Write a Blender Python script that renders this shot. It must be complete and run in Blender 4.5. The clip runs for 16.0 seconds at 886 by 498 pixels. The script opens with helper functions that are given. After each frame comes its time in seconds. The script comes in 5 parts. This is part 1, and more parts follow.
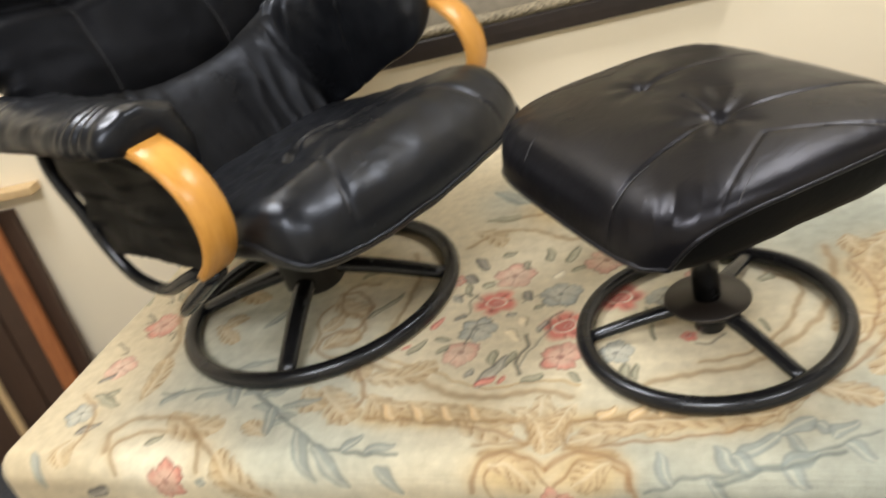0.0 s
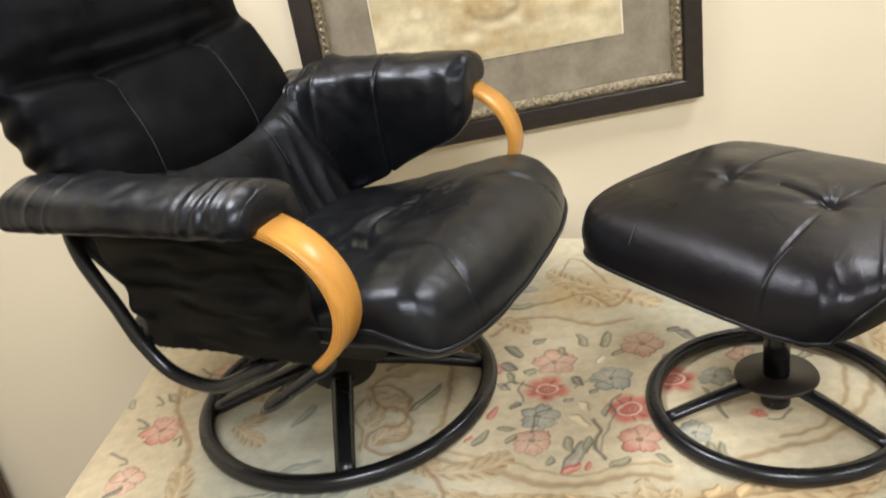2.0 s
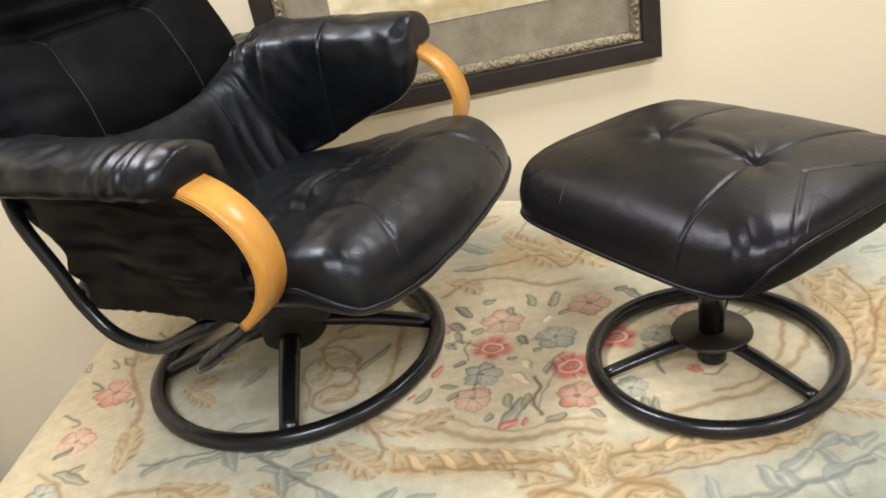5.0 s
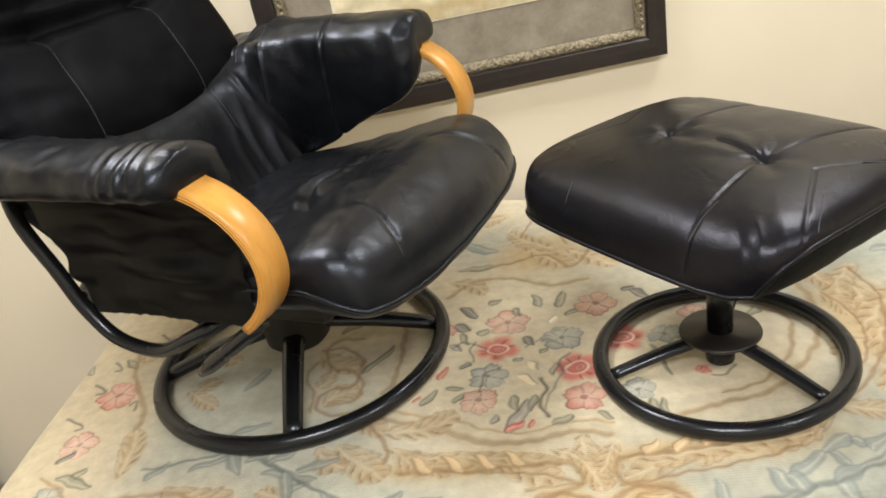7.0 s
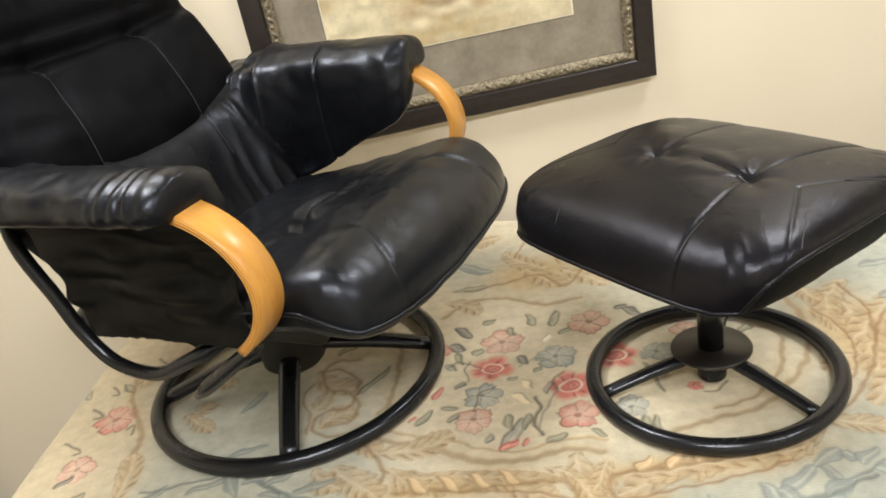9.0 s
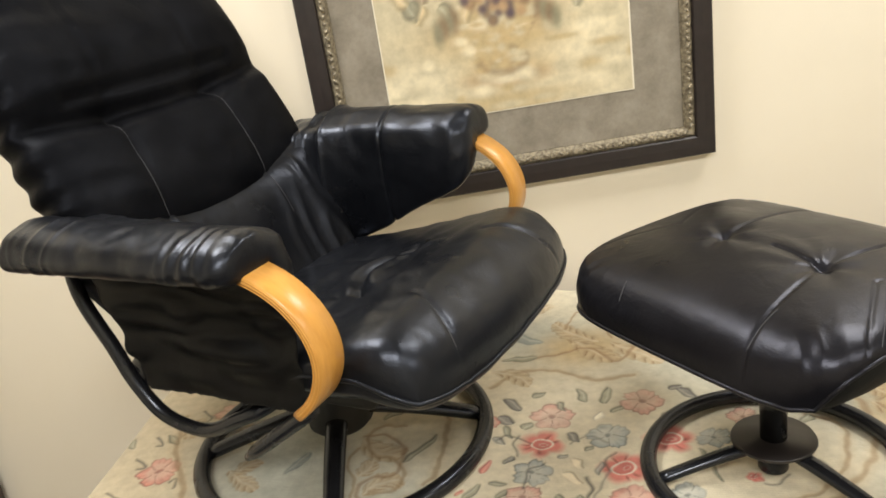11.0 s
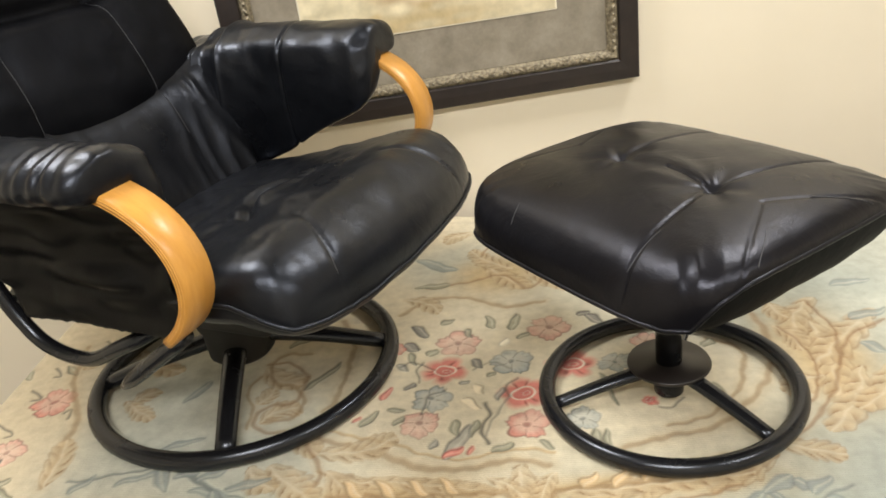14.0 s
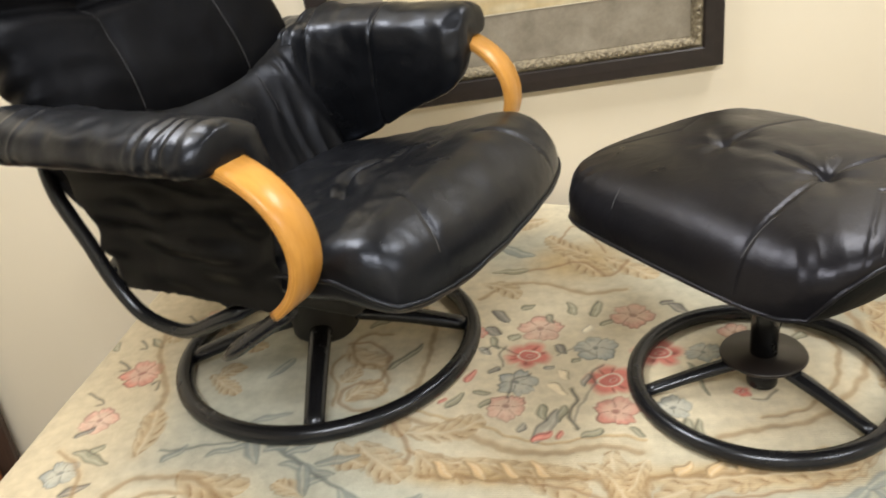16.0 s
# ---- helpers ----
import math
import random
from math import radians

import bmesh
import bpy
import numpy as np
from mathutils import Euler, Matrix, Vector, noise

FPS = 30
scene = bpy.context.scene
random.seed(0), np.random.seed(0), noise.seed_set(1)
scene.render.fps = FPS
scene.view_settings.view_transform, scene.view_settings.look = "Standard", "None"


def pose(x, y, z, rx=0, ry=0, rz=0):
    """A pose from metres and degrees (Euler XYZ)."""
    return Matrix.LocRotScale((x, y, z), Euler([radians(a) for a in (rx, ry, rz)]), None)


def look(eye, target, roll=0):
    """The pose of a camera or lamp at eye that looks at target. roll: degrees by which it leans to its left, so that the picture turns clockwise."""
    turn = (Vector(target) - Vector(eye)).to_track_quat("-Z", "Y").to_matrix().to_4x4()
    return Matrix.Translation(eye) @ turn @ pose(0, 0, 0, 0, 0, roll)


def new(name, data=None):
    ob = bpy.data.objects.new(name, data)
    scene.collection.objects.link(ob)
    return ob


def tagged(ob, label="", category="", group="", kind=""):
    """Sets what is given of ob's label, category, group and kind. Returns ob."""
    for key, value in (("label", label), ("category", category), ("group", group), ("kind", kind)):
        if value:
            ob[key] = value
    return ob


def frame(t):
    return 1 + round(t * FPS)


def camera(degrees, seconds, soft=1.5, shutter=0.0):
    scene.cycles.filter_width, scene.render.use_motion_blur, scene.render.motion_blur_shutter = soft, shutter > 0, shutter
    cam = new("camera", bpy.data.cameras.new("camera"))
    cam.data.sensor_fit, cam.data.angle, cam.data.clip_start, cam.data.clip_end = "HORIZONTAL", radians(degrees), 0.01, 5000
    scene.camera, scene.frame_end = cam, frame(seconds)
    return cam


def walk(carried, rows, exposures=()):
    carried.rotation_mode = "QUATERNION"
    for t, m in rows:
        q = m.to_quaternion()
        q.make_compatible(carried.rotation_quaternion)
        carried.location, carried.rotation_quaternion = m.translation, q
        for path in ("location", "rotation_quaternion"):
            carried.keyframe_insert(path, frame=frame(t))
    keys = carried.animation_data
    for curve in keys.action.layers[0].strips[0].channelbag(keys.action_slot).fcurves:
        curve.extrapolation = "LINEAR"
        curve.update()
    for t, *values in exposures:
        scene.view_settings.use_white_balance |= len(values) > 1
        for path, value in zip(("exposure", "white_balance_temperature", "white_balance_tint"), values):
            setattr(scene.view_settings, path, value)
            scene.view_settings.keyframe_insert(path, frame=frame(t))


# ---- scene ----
# The place: a swivel recliner and its footstool on a rug that drapes over a table-high display podium,
# in front of a cream wall with a framed print. z = 0 is the rug's surface.
cam = camera(58.38, 16.0, soft=1.7, shutter=0.4)
# t, eye x y z, heading (left of +y), pitch, lean to the right
PATH = [
    (0.0, 1.044, -1.083, 0.835, 33.50, -28.39, 16.08),
    (0.5, 0.951, -1.129, 0.851, 21.47, -24.35, 13.16),
    (1.0, 0.746, -1.193, 0.887, 15.29, -24.28, 11.43),
    (1.5, 0.645, -1.236, 0.905, 12.52, -21.49, 6.92),
    (2.0, 0.642, -1.222, 0.894, 17.99, -24.30, 9.75),
    (2.5, 0.692, -1.202, 0.876, 19.25, -26.54, 9.65),
    (3.0, 0.723, -1.187, 0.873, 17.78, -27.19, 11.00),
    (3.5, 0.732, -1.191, 0.872, 18.61, -26.53, 10.37),
    (3.7, 0.738, -1.189, 0.868, 18.26, -27.47, 10.80),
    (5.8, 0.743, -1.226, 0.871, 18.45, -26.08, 10.44),
    (6.0, 0.740, -1.225, 0.870, 18.57, -26.25, 10.60),
    (6.5, 0.742, -1.213, 0.868, 18.93, -26.29, 10.76),
    (7.0, 0.737, -1.200, 0.866, 18.61, -26.58, 10.89),
    (7.5, 0.741, -1.195, 0.865, 18.49, -26.64, 10.74),
    (8.0, 0.759, -1.202, 0.870, 18.81, -25.90, 11.36),
    (8.5, 0.753, -1.208, 0.870, 18.78, -25.61, 11.61),
    (9.0, 0.751, -1.214, 0.872, 18.15, -25.09, 11.38),
    (9.5, 0.737, -1.214, 0.884, 18.86, -23.57, 11.21),
    (9.7, 0.721, -1.217, 0.904, 20.15, -21.11, 10.02),
    (10.75, 0.711, -1.208, 0.898, 20.15, -20.78, 9.14),
    (11.8, 0.701, -1.199, 0.893, 20.14, -20.46, 8.26),
    (12.0, 0.740, -1.177, 0.891, 21.89, -20.99, 8.94),
    (12.5, 0.784, -1.163, 0.862, 16.19, -21.32, 8.36),
    (13.0, 0.800, -1.156, 0.853, 16.13, -24.32, 7.95),
    (13.5, 0.803, -1.150, 0.848, 16.91, -25.53, 8.04),
    (14.0, 0.798, -1.145, 0.847, 17.69, -25.83, 8.07),
    (14.5, 0.794, -1.142, 0.847, 17.41, -26.20, 8.05),
    (15.0, 0.784, -1.145, 0.848, 18.05, -25.40, 8.63),
    (15.5, 0.761, -1.155, 0.857, 19.29, -25.02, 8.97),
    (16.0, 0.716, -1.172, 0.846, 21.05, -26.16, 8.00),
]


def aim(x, y, z, yaw, pitch, lean):
    a, b = radians(yaw), radians(pitch)
    way = Vector((-math.sin(a) * math.cos(b), math.cos(a) * math.cos(b), math.sin(b)))
    eye = Vector((x, y, z))
    return look(eye, eye + way, -lean)


walk(cam, [(r[0], aim(*r[1:])) for r in PATH], exposures=[(0.0, 0.0), (16.0, 0.0)])

# ---- light ----
FLOOR = -0.76          # the room's floor, below the podium's top
WALL_A = radians(22.0)
WALL_P = Vector((0.716, 0.957, 0.0))
WX = Vector((math.cos(WALL_A), math.sin(WALL_A), 0))       # along the wall, to the right
WN = Vector((math.sin(WALL_A), -math.cos(WALL_A), 0))      # out of the wall, into the room
ROOM_TO_WORLD = Matrix(((WX.x, -WN.x, 0, WALL_P.x), (WX.y, -WN.y, 0, WALL_P.y), (0, 0, 1, 0), (0, 0, 0, 1)))
CEIL = 2.30
ROOM_L, ROOM_R, ROOM_F = -3.6, 3.0, -4.6                     # room extents along the wall and in front of it

world = bpy.data.worlds.new("world")
scene.world = world
world.use_nodes = True
world.node_tree.nodes["Background"].inputs[0].default_value = (0.9, 0.85, 0.75, 1)
world.node_tree.nodes["Background"].inputs[1].default_value = 0.05


# ---- materials ----
def mat(name, color=(0.5, 0.5, 0.5), rough=0.5, metal=0.0):
    m = bpy.data.materials.new(name)
    m.use_nodes = True
    b = m.node_tree.nodes["Principled BSDF"]
    b.inputs["Base Color"].default_value = (*color, 1)
    b.inputs["Roughness"].default_value = rough
    b.inputs["Metallic"].default_value = metal
    return m


def nd(m, kind, **sets):
    n = m.node_tree.nodes.new(kind)
    for k, v in sets.items():
        n.inputs[k.replace("_", " ")].default_value = v
    return n


def ln(m, a, b):
    m.node_tree.links.new(a, b)


def bsdf(m):
    return m.node_tree.nodes["Principled BSDF"]


def coords(m, scale=(1, 1, 1)):
    tc = nd(m, "ShaderNodeTexCoord")
    mp = nd(m, "ShaderNodeMapping", Scale=scale)
    ln(m, tc.outputs["Object"], mp.inputs["Vector"])
    return mp.outputs["Vector"]


def noise_tex(m, scale, detail=4.0, vec=None, rough=0.55):
    n = nd(m, "ShaderNodeTexNoise", Scale=scale, Detail=detail, Roughness=rough)
    ln(m, vec or coords(m), n.inputs["Vector"])
    return n.outputs["Fac"]


def ramp(m, fac, stops):
    r = nd(m, "ShaderNodeValToRGB")
    e = r.color_ramp.elements
    while len(e) < len(stops):
        e.new(0.5)
    for i, (p, c) in enumerate(stops):
        e[i].position = p
        e[i].color = (*c, 1) if len(c) == 3 else c
    ln(m, fac, r.inputs["Fac"])
    return r.outputs["Color"]


def bump(m, height, strength, dist, prev=None):
    b = nd(m, "ShaderNodeBump", Strength=strength, Distance=dist)
    ln(m, height, b.inputs["Height"])
    if prev:
        ln(m, prev, b.inputs["Normal"])
    return b.outputs["Normal"]


# Stool leather with its sheen almost off, so side panel and underside stay shaded.
BOXING = mat("dimmed_side_panel_leather", (0.0030, 0.0028, 0.0032), 0.55)
bsdf(BOXING).inputs["Specular IOR Level"].default_value = 0.04
ln(BOXING, bump(BOXING, noise_tex(BOXING, 40.0, 5), 0.3, 0.004), bsdf(BOXING).inputs["Normal"])


def leather(name, tint, spec, r0, r1, finish=(0.76, 0.83, 1.0)):
    """Dyed hide: spec is the strength of its finish, r0 to r1 its roughness."""
    m = mat(name, tint, 0.36)
    b = bsdf(m)
    t2 = tuple(min(1, c * 1.7 + 0.002) for c in tint)
    ln(m, ramp(m, noise_tex(m, 9.0, 5), [(0.35, tint), (0.75, t2)]), b.inputs["Base Color"])
    r = nd(m, "ShaderNodeMapRange")
    ln(m, noise_tex(m, 11.0, 7), r.inputs["Value"])
    r.inputs["From Min"].default_value, r.inputs["From Max"].default_value = 0.3, 0.7
    r.inputs["To Min"].default_value, r.inputs["To Max"].default_value = r0, r1
    ln(m, r.outputs["Result"], b.inputs["Roughness"])
    v = nd(m, "ShaderNodeTexVoronoi", Scale=380.0)
    ln(m, coords(m), v.inputs["Vector"])
    n1 = bump(m, v.outputs["Distance"], 0.12, 0.001)
    n2 = bump(m, noise_tex(m, 60.0, 6, None, 0.65), 0.10, 0.004, n1)
    # slack, stretched hide: soft creases
    w = nd(m, "ShaderNodeTexNoise", Scale=16.0, Detail=3.0, Distortion=1.6)
    ln(m, coords(m), w.inputs["Vector"])
    ln(m, bump(m, w.outputs["Fac"], 0.10, 0.012, n2), b.inputs["Normal"])
    b.inputs["Specular IOR Level"].default_value = spec
    b.inputs["Specular Tint"].default_value = (*finish, 1)
    return m


LEATHER = leather("black_leather", (0.0034, 0.0037, 0.0047), 0.40, 0.26, 0.40)
# Same leather, darker and with its sheen cut: shades the backrest by material.
LEATHER_DIM = leather("dimmed_black_leather", (0.0026, 0.0027, 0.0034), 0.05, 0.38, 0.52)
LEATHER_BROWN = leather("brown_black_leather", (0.0028, 0.0026, 0.0033), 0.30, 0.27, 0.40, (0.82, 0.84, 1.0))
# Same leather with about half the sheen, shading the lumbar panel.
LEATHER_HALF_DIM = leather("half_dimmed_black_leather", (0.0034, 0.0036, 0.0044), 0.22, 0.26, 0.40)
LINING = mat("black_lining_cloth", (0.0050, 0.0050, 0.0056), 0.42)
bsdf(LINING).inputs["Specular IOR Level"].default_value = 0.34
ln(LINING, bump(LINING, noise_tex(LINING, 260.0, 2), 0.3, 0.001), bsdf(LINING).inputs["Normal"])
THREAD = mat("grey_thread", (0.05, 0.05, 0.055), 0.7)

STEEL = mat("black_enamelled_steel", (0.008, 0.008, 0.009), 0.22)
rr = nd(STEEL, "ShaderNodeMapRange")
ln(STEEL, noise_tex(STEEL, 30.0, 5), rr.inputs["Value"])
rr.inputs["To Min"].default_value, rr.inputs["To Max"].default_value = 0.16, 0.34
ln(STEEL, rr.outputs["Result"], bsdf(STEEL).inputs["Roughness"])
ln(STEEL, bump(STEEL, noise_tex(STEEL, 90.0, 3), 0.08, 0.001), bsdf(STEEL).inputs["Normal"])
STEEL_DULL = mat("dull_black_cast_metal", (0.008, 0.008, 0.008), 0.6)
bsdf(STEEL).inputs["Specular Tint"].default_value = (0.82, 0.88, 1.0, 1)
ln(STEEL_DULL, bump(STEEL_DULL, noise_tex(STEEL_DULL, 120.0, 4), 0.2, 0.001), bsdf(STEEL_DULL).inputs["Normal"])
HUB_GLOSS = mat("glossy_dark_brown_plastic", (0.014, 0.011, 0.010), 0.34)
CHROME = mat("bright_screw_metal", (0.55, 0.54, 0.52), 0.3, 1.0)


def wood(name, light, dark, rough, axis_scale, grain=1.0):
    m = mat(name, light, rough)
    v = coords(m, axis_scale)
    n = noise_tex(m, 6.0 * grain, 8, v, 0.65)
    c = ramp(m, n, [(0.3, dark), (0.55, light), (0.8, tuple(min(1, k * 1.12) for k in light))])
    ln(m, c, bsdf(m).inputs["Base Color"])
    ln(m, bump(m, n, 0.12, 0.001), bsdf(m).inputs["Normal"])
    return m


BEECH = wood("lacquered_beech", (0.56, 0.275, 0.058), (0.49, 0.225, 0.042), 0.30, (4, 14, 4))
BEECH_EDGE = wood("beech_ply_edge", (0.64, 0.33, 0.075), (0.56, 0.27, 0.055), 0.38, (9, 60, 9))
PLANK_RED = wood("reddish_pine_board", (0.36, 0.13, 0.045), (0.22, 0.07, 0.025), 0.5, (40, 40, 2))
PLANK_DARK = wood("dark_brown_board", (0.060, 0.032, 0.020), (0.032, 0.017, 0.011), 0.55, (40, 40, 2))
PLANK_PALE = wood("pale_timber", (0.55, 0.40, 0.22), (0.42, 0.28, 0.14), 0.55, (40, 40, 2))

WALLPAINT = mat("cream_wall_paint", (0.78, 0.66, 0.47), 0.75)
ln(WALLPAINT, ramp(WALLPAINT, noise_tex(WALLPAINT, 1.7, 5), [(0.3, (0.77, 0.695, 0.55)), (0.75, (0.81, 0.74, 0.60))]), bsdf(WALLPAINT).inputs["Base Color"])
wb = bump(WALLPAINT, noise_tex(WALLPAINT, 180.0, 3), 0.10, 0.001)
ln(WALLPAINT, bump(WALLPAINT, noise_tex(WALLPAINT, 5.0, 3), 0.12, 0.01, wb), bsdf(WALLPAINT).inputs["Normal"])
CEILPAINT = mat("off_white_ceiling_tile", (0.55, 0.54, 0.51), 0.9)
ln(CEILPAINT, bump(CEILPAINT, noise_tex(CEILPAINT, 60.0, 4), 0.3, 0.004), bsdf(CEILPAINT).inputs["Normal"])
CARPET = mat("dark_grey_floor_carpet", (0.055, 0.06, 0.07), 0.95)
ln(CARPET, ramp(CARPET, noise_tex(CARPET, 90.0, 4), [(0.3, (0.022, 0.024, 0.029)), (0.7, (0.052, 0.055, 0.062))]), bsdf(CARPET).inputs["Base Color"])
PODIUM = wood("podium_board", (0.30, 0.20, 0.11), (0.22, 0.14, 0.07), 0.6, (30, 3, 30))


# ---- helpers for shapes ----
def thing(name, label, category, group="", kind="", at=None):
    e = new(name)
    e.empty_display_size = 0.05
    if at is not None:
        e.matrix_world = at
    return tagged(e, label, category, group, kind)


def link_bm(name, bm, material, smooth=True):
    bmesh.ops.recalc_face_normals(bm, faces=bm.faces)
    me = bpy.data.meshes.new(name)
    bm.to_mesh(me)
    bm.free()
    me.materials.append(material)
    if smooth:
        me.shade_smooth()
    return new(name, me)


def part(name, bm, material, parent, label="", smooth=True):
    """One mesh under a thing or a part."""
    ob = link_bm(name, bm, material, smooth)
    ob.parent = parent
    if label:
        tagged(ob, label)
    return ob


def box_bm(x0, x1, y0, y1, z0, z1, bevel=0.0, seg=2):
    bm = bmesh.new()
    bmesh.ops.create_cube(bm, size=1.0, matrix=Matrix.Translation(((x0 + x1) / 2, (y0 + y1) / 2, (z0 + z1) / 2)) @ Matrix.Diagonal((x1 - x0, y1 - y0, z1 - z0, 1)))
    if bevel:
        bmesh.ops.bevel(bm, geom=bm.edges[:], offset=bevel, segments=seg, affect="EDGES", profile=0.5)
    return bm


def spline(pts, n):
    """Catmull-Rom through the points."""
    p = [Vector(q) for q in pts]
    p = [2 * p[0] - p[1]] + p + [2 * p[-1] - p[-2]]
    out, seg = [], len(p) - 3
    for i in range(n + 1):
        x = i / n * seg
        k = min(int(x), seg - 1)
        f = x - k
        a, b, c, d = p[k:k + 4]
        out.append(0.5 * (2 * b + (c - a) * f + (2 * a - 5 * b + 4 * c - d) * f * f + (3 * b - a - 3 * c + d) * f ** 3))
    return out


def tube_bm(path, radius, sides=14, closed=False, caps=True, bm=None, flat=1.0):
    """A round bar along a path; flat squeezes it along its second axis."""
    bm = bm or bmesh.new()
    n = len(path)
    rings, side = [], None
    for i in range(n):
        a = path[(i - 1) % n] if closed or i > 0 else path[i]
        b = path[(i + 1) % n] if closed or i < n - 1 else path[i]
        d = (b - a).normalized()
        if side is None:
            side = d.cross(Vector((0, 0, 1)))
            if side.length < 0.1:
                side = d.cross(Vector((0, 1, 0)))
        side = (side - d * side.dot(d)).normalized()
        up = side.cross(d)
        r = radius[i] if isinstance(radius, (list, tuple)) else radius
        rings.append([bm.verts.new(path[i] + side * (r * math.cos(2 * math.pi * k / sides)) + up * (r * flat * math.sin(2 * math.pi * k / sides))) for k in range(sides)])
    for i in range(n if closed else n - 1):
        r0, r1 = rings[i], rings[(i + 1) % n]
        for k in range(sides):
            bm.faces.new((r0[k], r0[(k + 1) % sides], r1[(k + 1) % sides], r1[k]))
    if caps and not closed:
        bm.faces.new(rings[0])
        bm.faces.new(rings[-1])
    return bm


def disc_profile_bm(profile, sides=40):
    """A turned body from (radius, z) pairs."""
    bm = bmesh.new()
    rings = []
    for r, z in profile:
        rings.append([bm.verts.new((r * math.cos(2 * math.pi * k / sides), r * math.sin(2 * math.pi * k / sides), z)) for k in range(sides)])
    for r0, r1 in zip(rings, rings[1:]):
        for k in range(sides):
            bm.faces.new((r0[k], r0[(k + 1) % sides], r1[(k + 1) % sides], r1[k]))
    bm.faces.new(rings[0])
    bm.faces.new(rings[-1])
    return bm


def sheet_bm(f, nu, nv, closed_u=False):
    """A surface f(a, b) with a and b in 0..1."""
    bm = bmesh.new()
    rows = [[bm.verts.new(f(i / nu, j / nv)) for j in range(nv + 1)] for i in range(nu + (0 if closed_u else 1))]
    for i in range(nu):
        r0, r1 = rows[i], rows[(i + 1) % len(rows)]
        for j in range(nv):
            bm.faces.new((r0[j], r1[j], r1[j + 1], r0[j + 1]))
    return bm


def pillow_bm(f, ns, nt, sides=(1, -1)):
    """A stuffed cushion: f(s, t, side) with s, t in -1..1; side +1 is the top sheet, -1 the bottom one."""
    bm = bmesh.new()

    def row(n):
        return [math.sin(math.pi / 2 * (2 * i / n - 1)) * 0.55 + (2 * i / n - 1) * 0.45 for i in range(n + 1)]
    S, T = row(ns), row(nt)
    seam = {}
    for side in sides:
        g = []
        for i, s in enumerate(S):
            g.append([])
            for j, t in enumerate(T):
                if i in (0, ns) or j in (0, nt):
                    if (i, j) not in seam:
                        seam[i, j] = bm.verts.new(f(s, t, side))
                    g[-1].append(seam[i, j])
                else:
                    g[-1].append(bm.verts.new(f(s, t, side)))
        for i in range(ns):
            for j in range(nt):
                bm.faces.new((g[i][j], g[i + 1][j], g[i + 1][j + 1], g[i][j + 1]))
    return bm


def soft(xs, ys, w):
    """A smoothed broken line through the pairs."""
    def f(x):
        return float(np.mean(np.interp(x + np.linspace(-w, w, 9), xs, ys)))
    return f


def gauss(d, w):
    return math.exp(-(d / w) ** 2)


def fuzz(x, y, z, s, seed=0.0):
    return noise.noise(Vector((x * s + seed, y * s - seed, z * s + 2.3 * seed)))


def seg_dist(px, py, ax, ay, bx, by):
    dx, dy = bx - ax, by - ay
    k = max(0.0, min(1.0, ((px - ax) * dx + (py - ay) * dy) / (dx * dx + dy * dy)))
    return math.hypot(px - ax - k * dx, py - ay - k * dy), k

# ---- the room ----
def room_part(name, bm, material, label):
    ob = link_bm(name, bm, material, False)
    ob.matrix_world = ROOM_TO_WORLD
    return tagged(ob, label, "wall" if "wall" in name else name.split("_")[0], kind="structure")


room_part("wall_back", box_bm(ROOM_L - 0.15, ROOM_R + 0.15, 0.0, 0.15, FLOOR - 0.1, CEIL + 0.1), WALLPAINT, "cream painted plaster wall behind the podium")
room_part("wall_left", box_bm(ROOM_L - 0.15, ROOM_L, ROOM_F, -0.001, FLOOR - 0.1, CEIL + 0.1), WALLPAINT, "cream painted side wall of the room")
room_part("wall_right", box_bm(ROOM_R, ROOM_R + 0.15, ROOM_F, -0.001, FLOOR - 0.1, CEIL + 0.1), WALLPAINT, "cream painted side wall of the room")
room_part("wall_front", box_bm(ROOM_L - 0.15, ROOM_R + 0.15, ROOM_F - 0.15, ROOM_F - 0.001, FLOOR - 0.1, CEIL + 0.1), WALLPAINT, "cream painted wall behind the viewer")
room_part("floor", box_bm(ROOM_L, ROOM_R, ROOM_F, -0.001, FLOOR - 0.1, FLOOR), CARPET, "dark grey carpeted floor around the podium")
room_part("ceiling", box_bm(ROOM_L, ROOM_R, ROOM_F, -0.001, CEIL, CEIL + 0.1), CEILPAINT, "white painted ceiling")


def ceiling_light(x, y, power, sx, sy):
    """A flat ceiling fitting in the room's own axes."""
    th = thing("ceiling_light", "square white ceiling light fitting with glowing diffuser", "ceiling light", "ceiling lights", at=ROOM_TO_WORLD @ pose(x, y, CEIL))
    bm = box_bm(-sx / 2 - 0.03, sx / 2 + 0.03, -sy / 2 - 0.03, sy / 2 + 0.03, -0.05, 0.0, 0.006)
    part("housing", bm, CEILPAINT, th)
    lamp = bpy.data.lights.new("ceiling_light_lamp", "AREA")
    lamp.shape, lamp.size, lamp.size_y, lamp.energy, lamp.color = "RECTANGLE", sx, sy, power, (1.0, 0.975, 0.935)
    lo = new("lamp", lamp)
    lo.parent = th
    lo.matrix_local = pose(0, 0, -0.056)
    return th


ceiling_light(-1.6, -0.60, 46, 0.6, 0.6)
ceiling_light(0.8, -0.60, 37, 0.6, 0.6)
ceiling_light(-1.0, -2.9, 84, 1.2, 0.6)
ceiling_light(1.3, -2.9, 48, 1.2, 0.6)

# ---- the podium and the rug on it ----
PA = radians(11.0)
PX, PY = Vector((math.cos(PA), math.sin(PA), 0)), Vector((-math.sin(PA), math.cos(PA), 0))
PO = Vector((-0.385, -0.515, 0.0))                          # its front left top corner
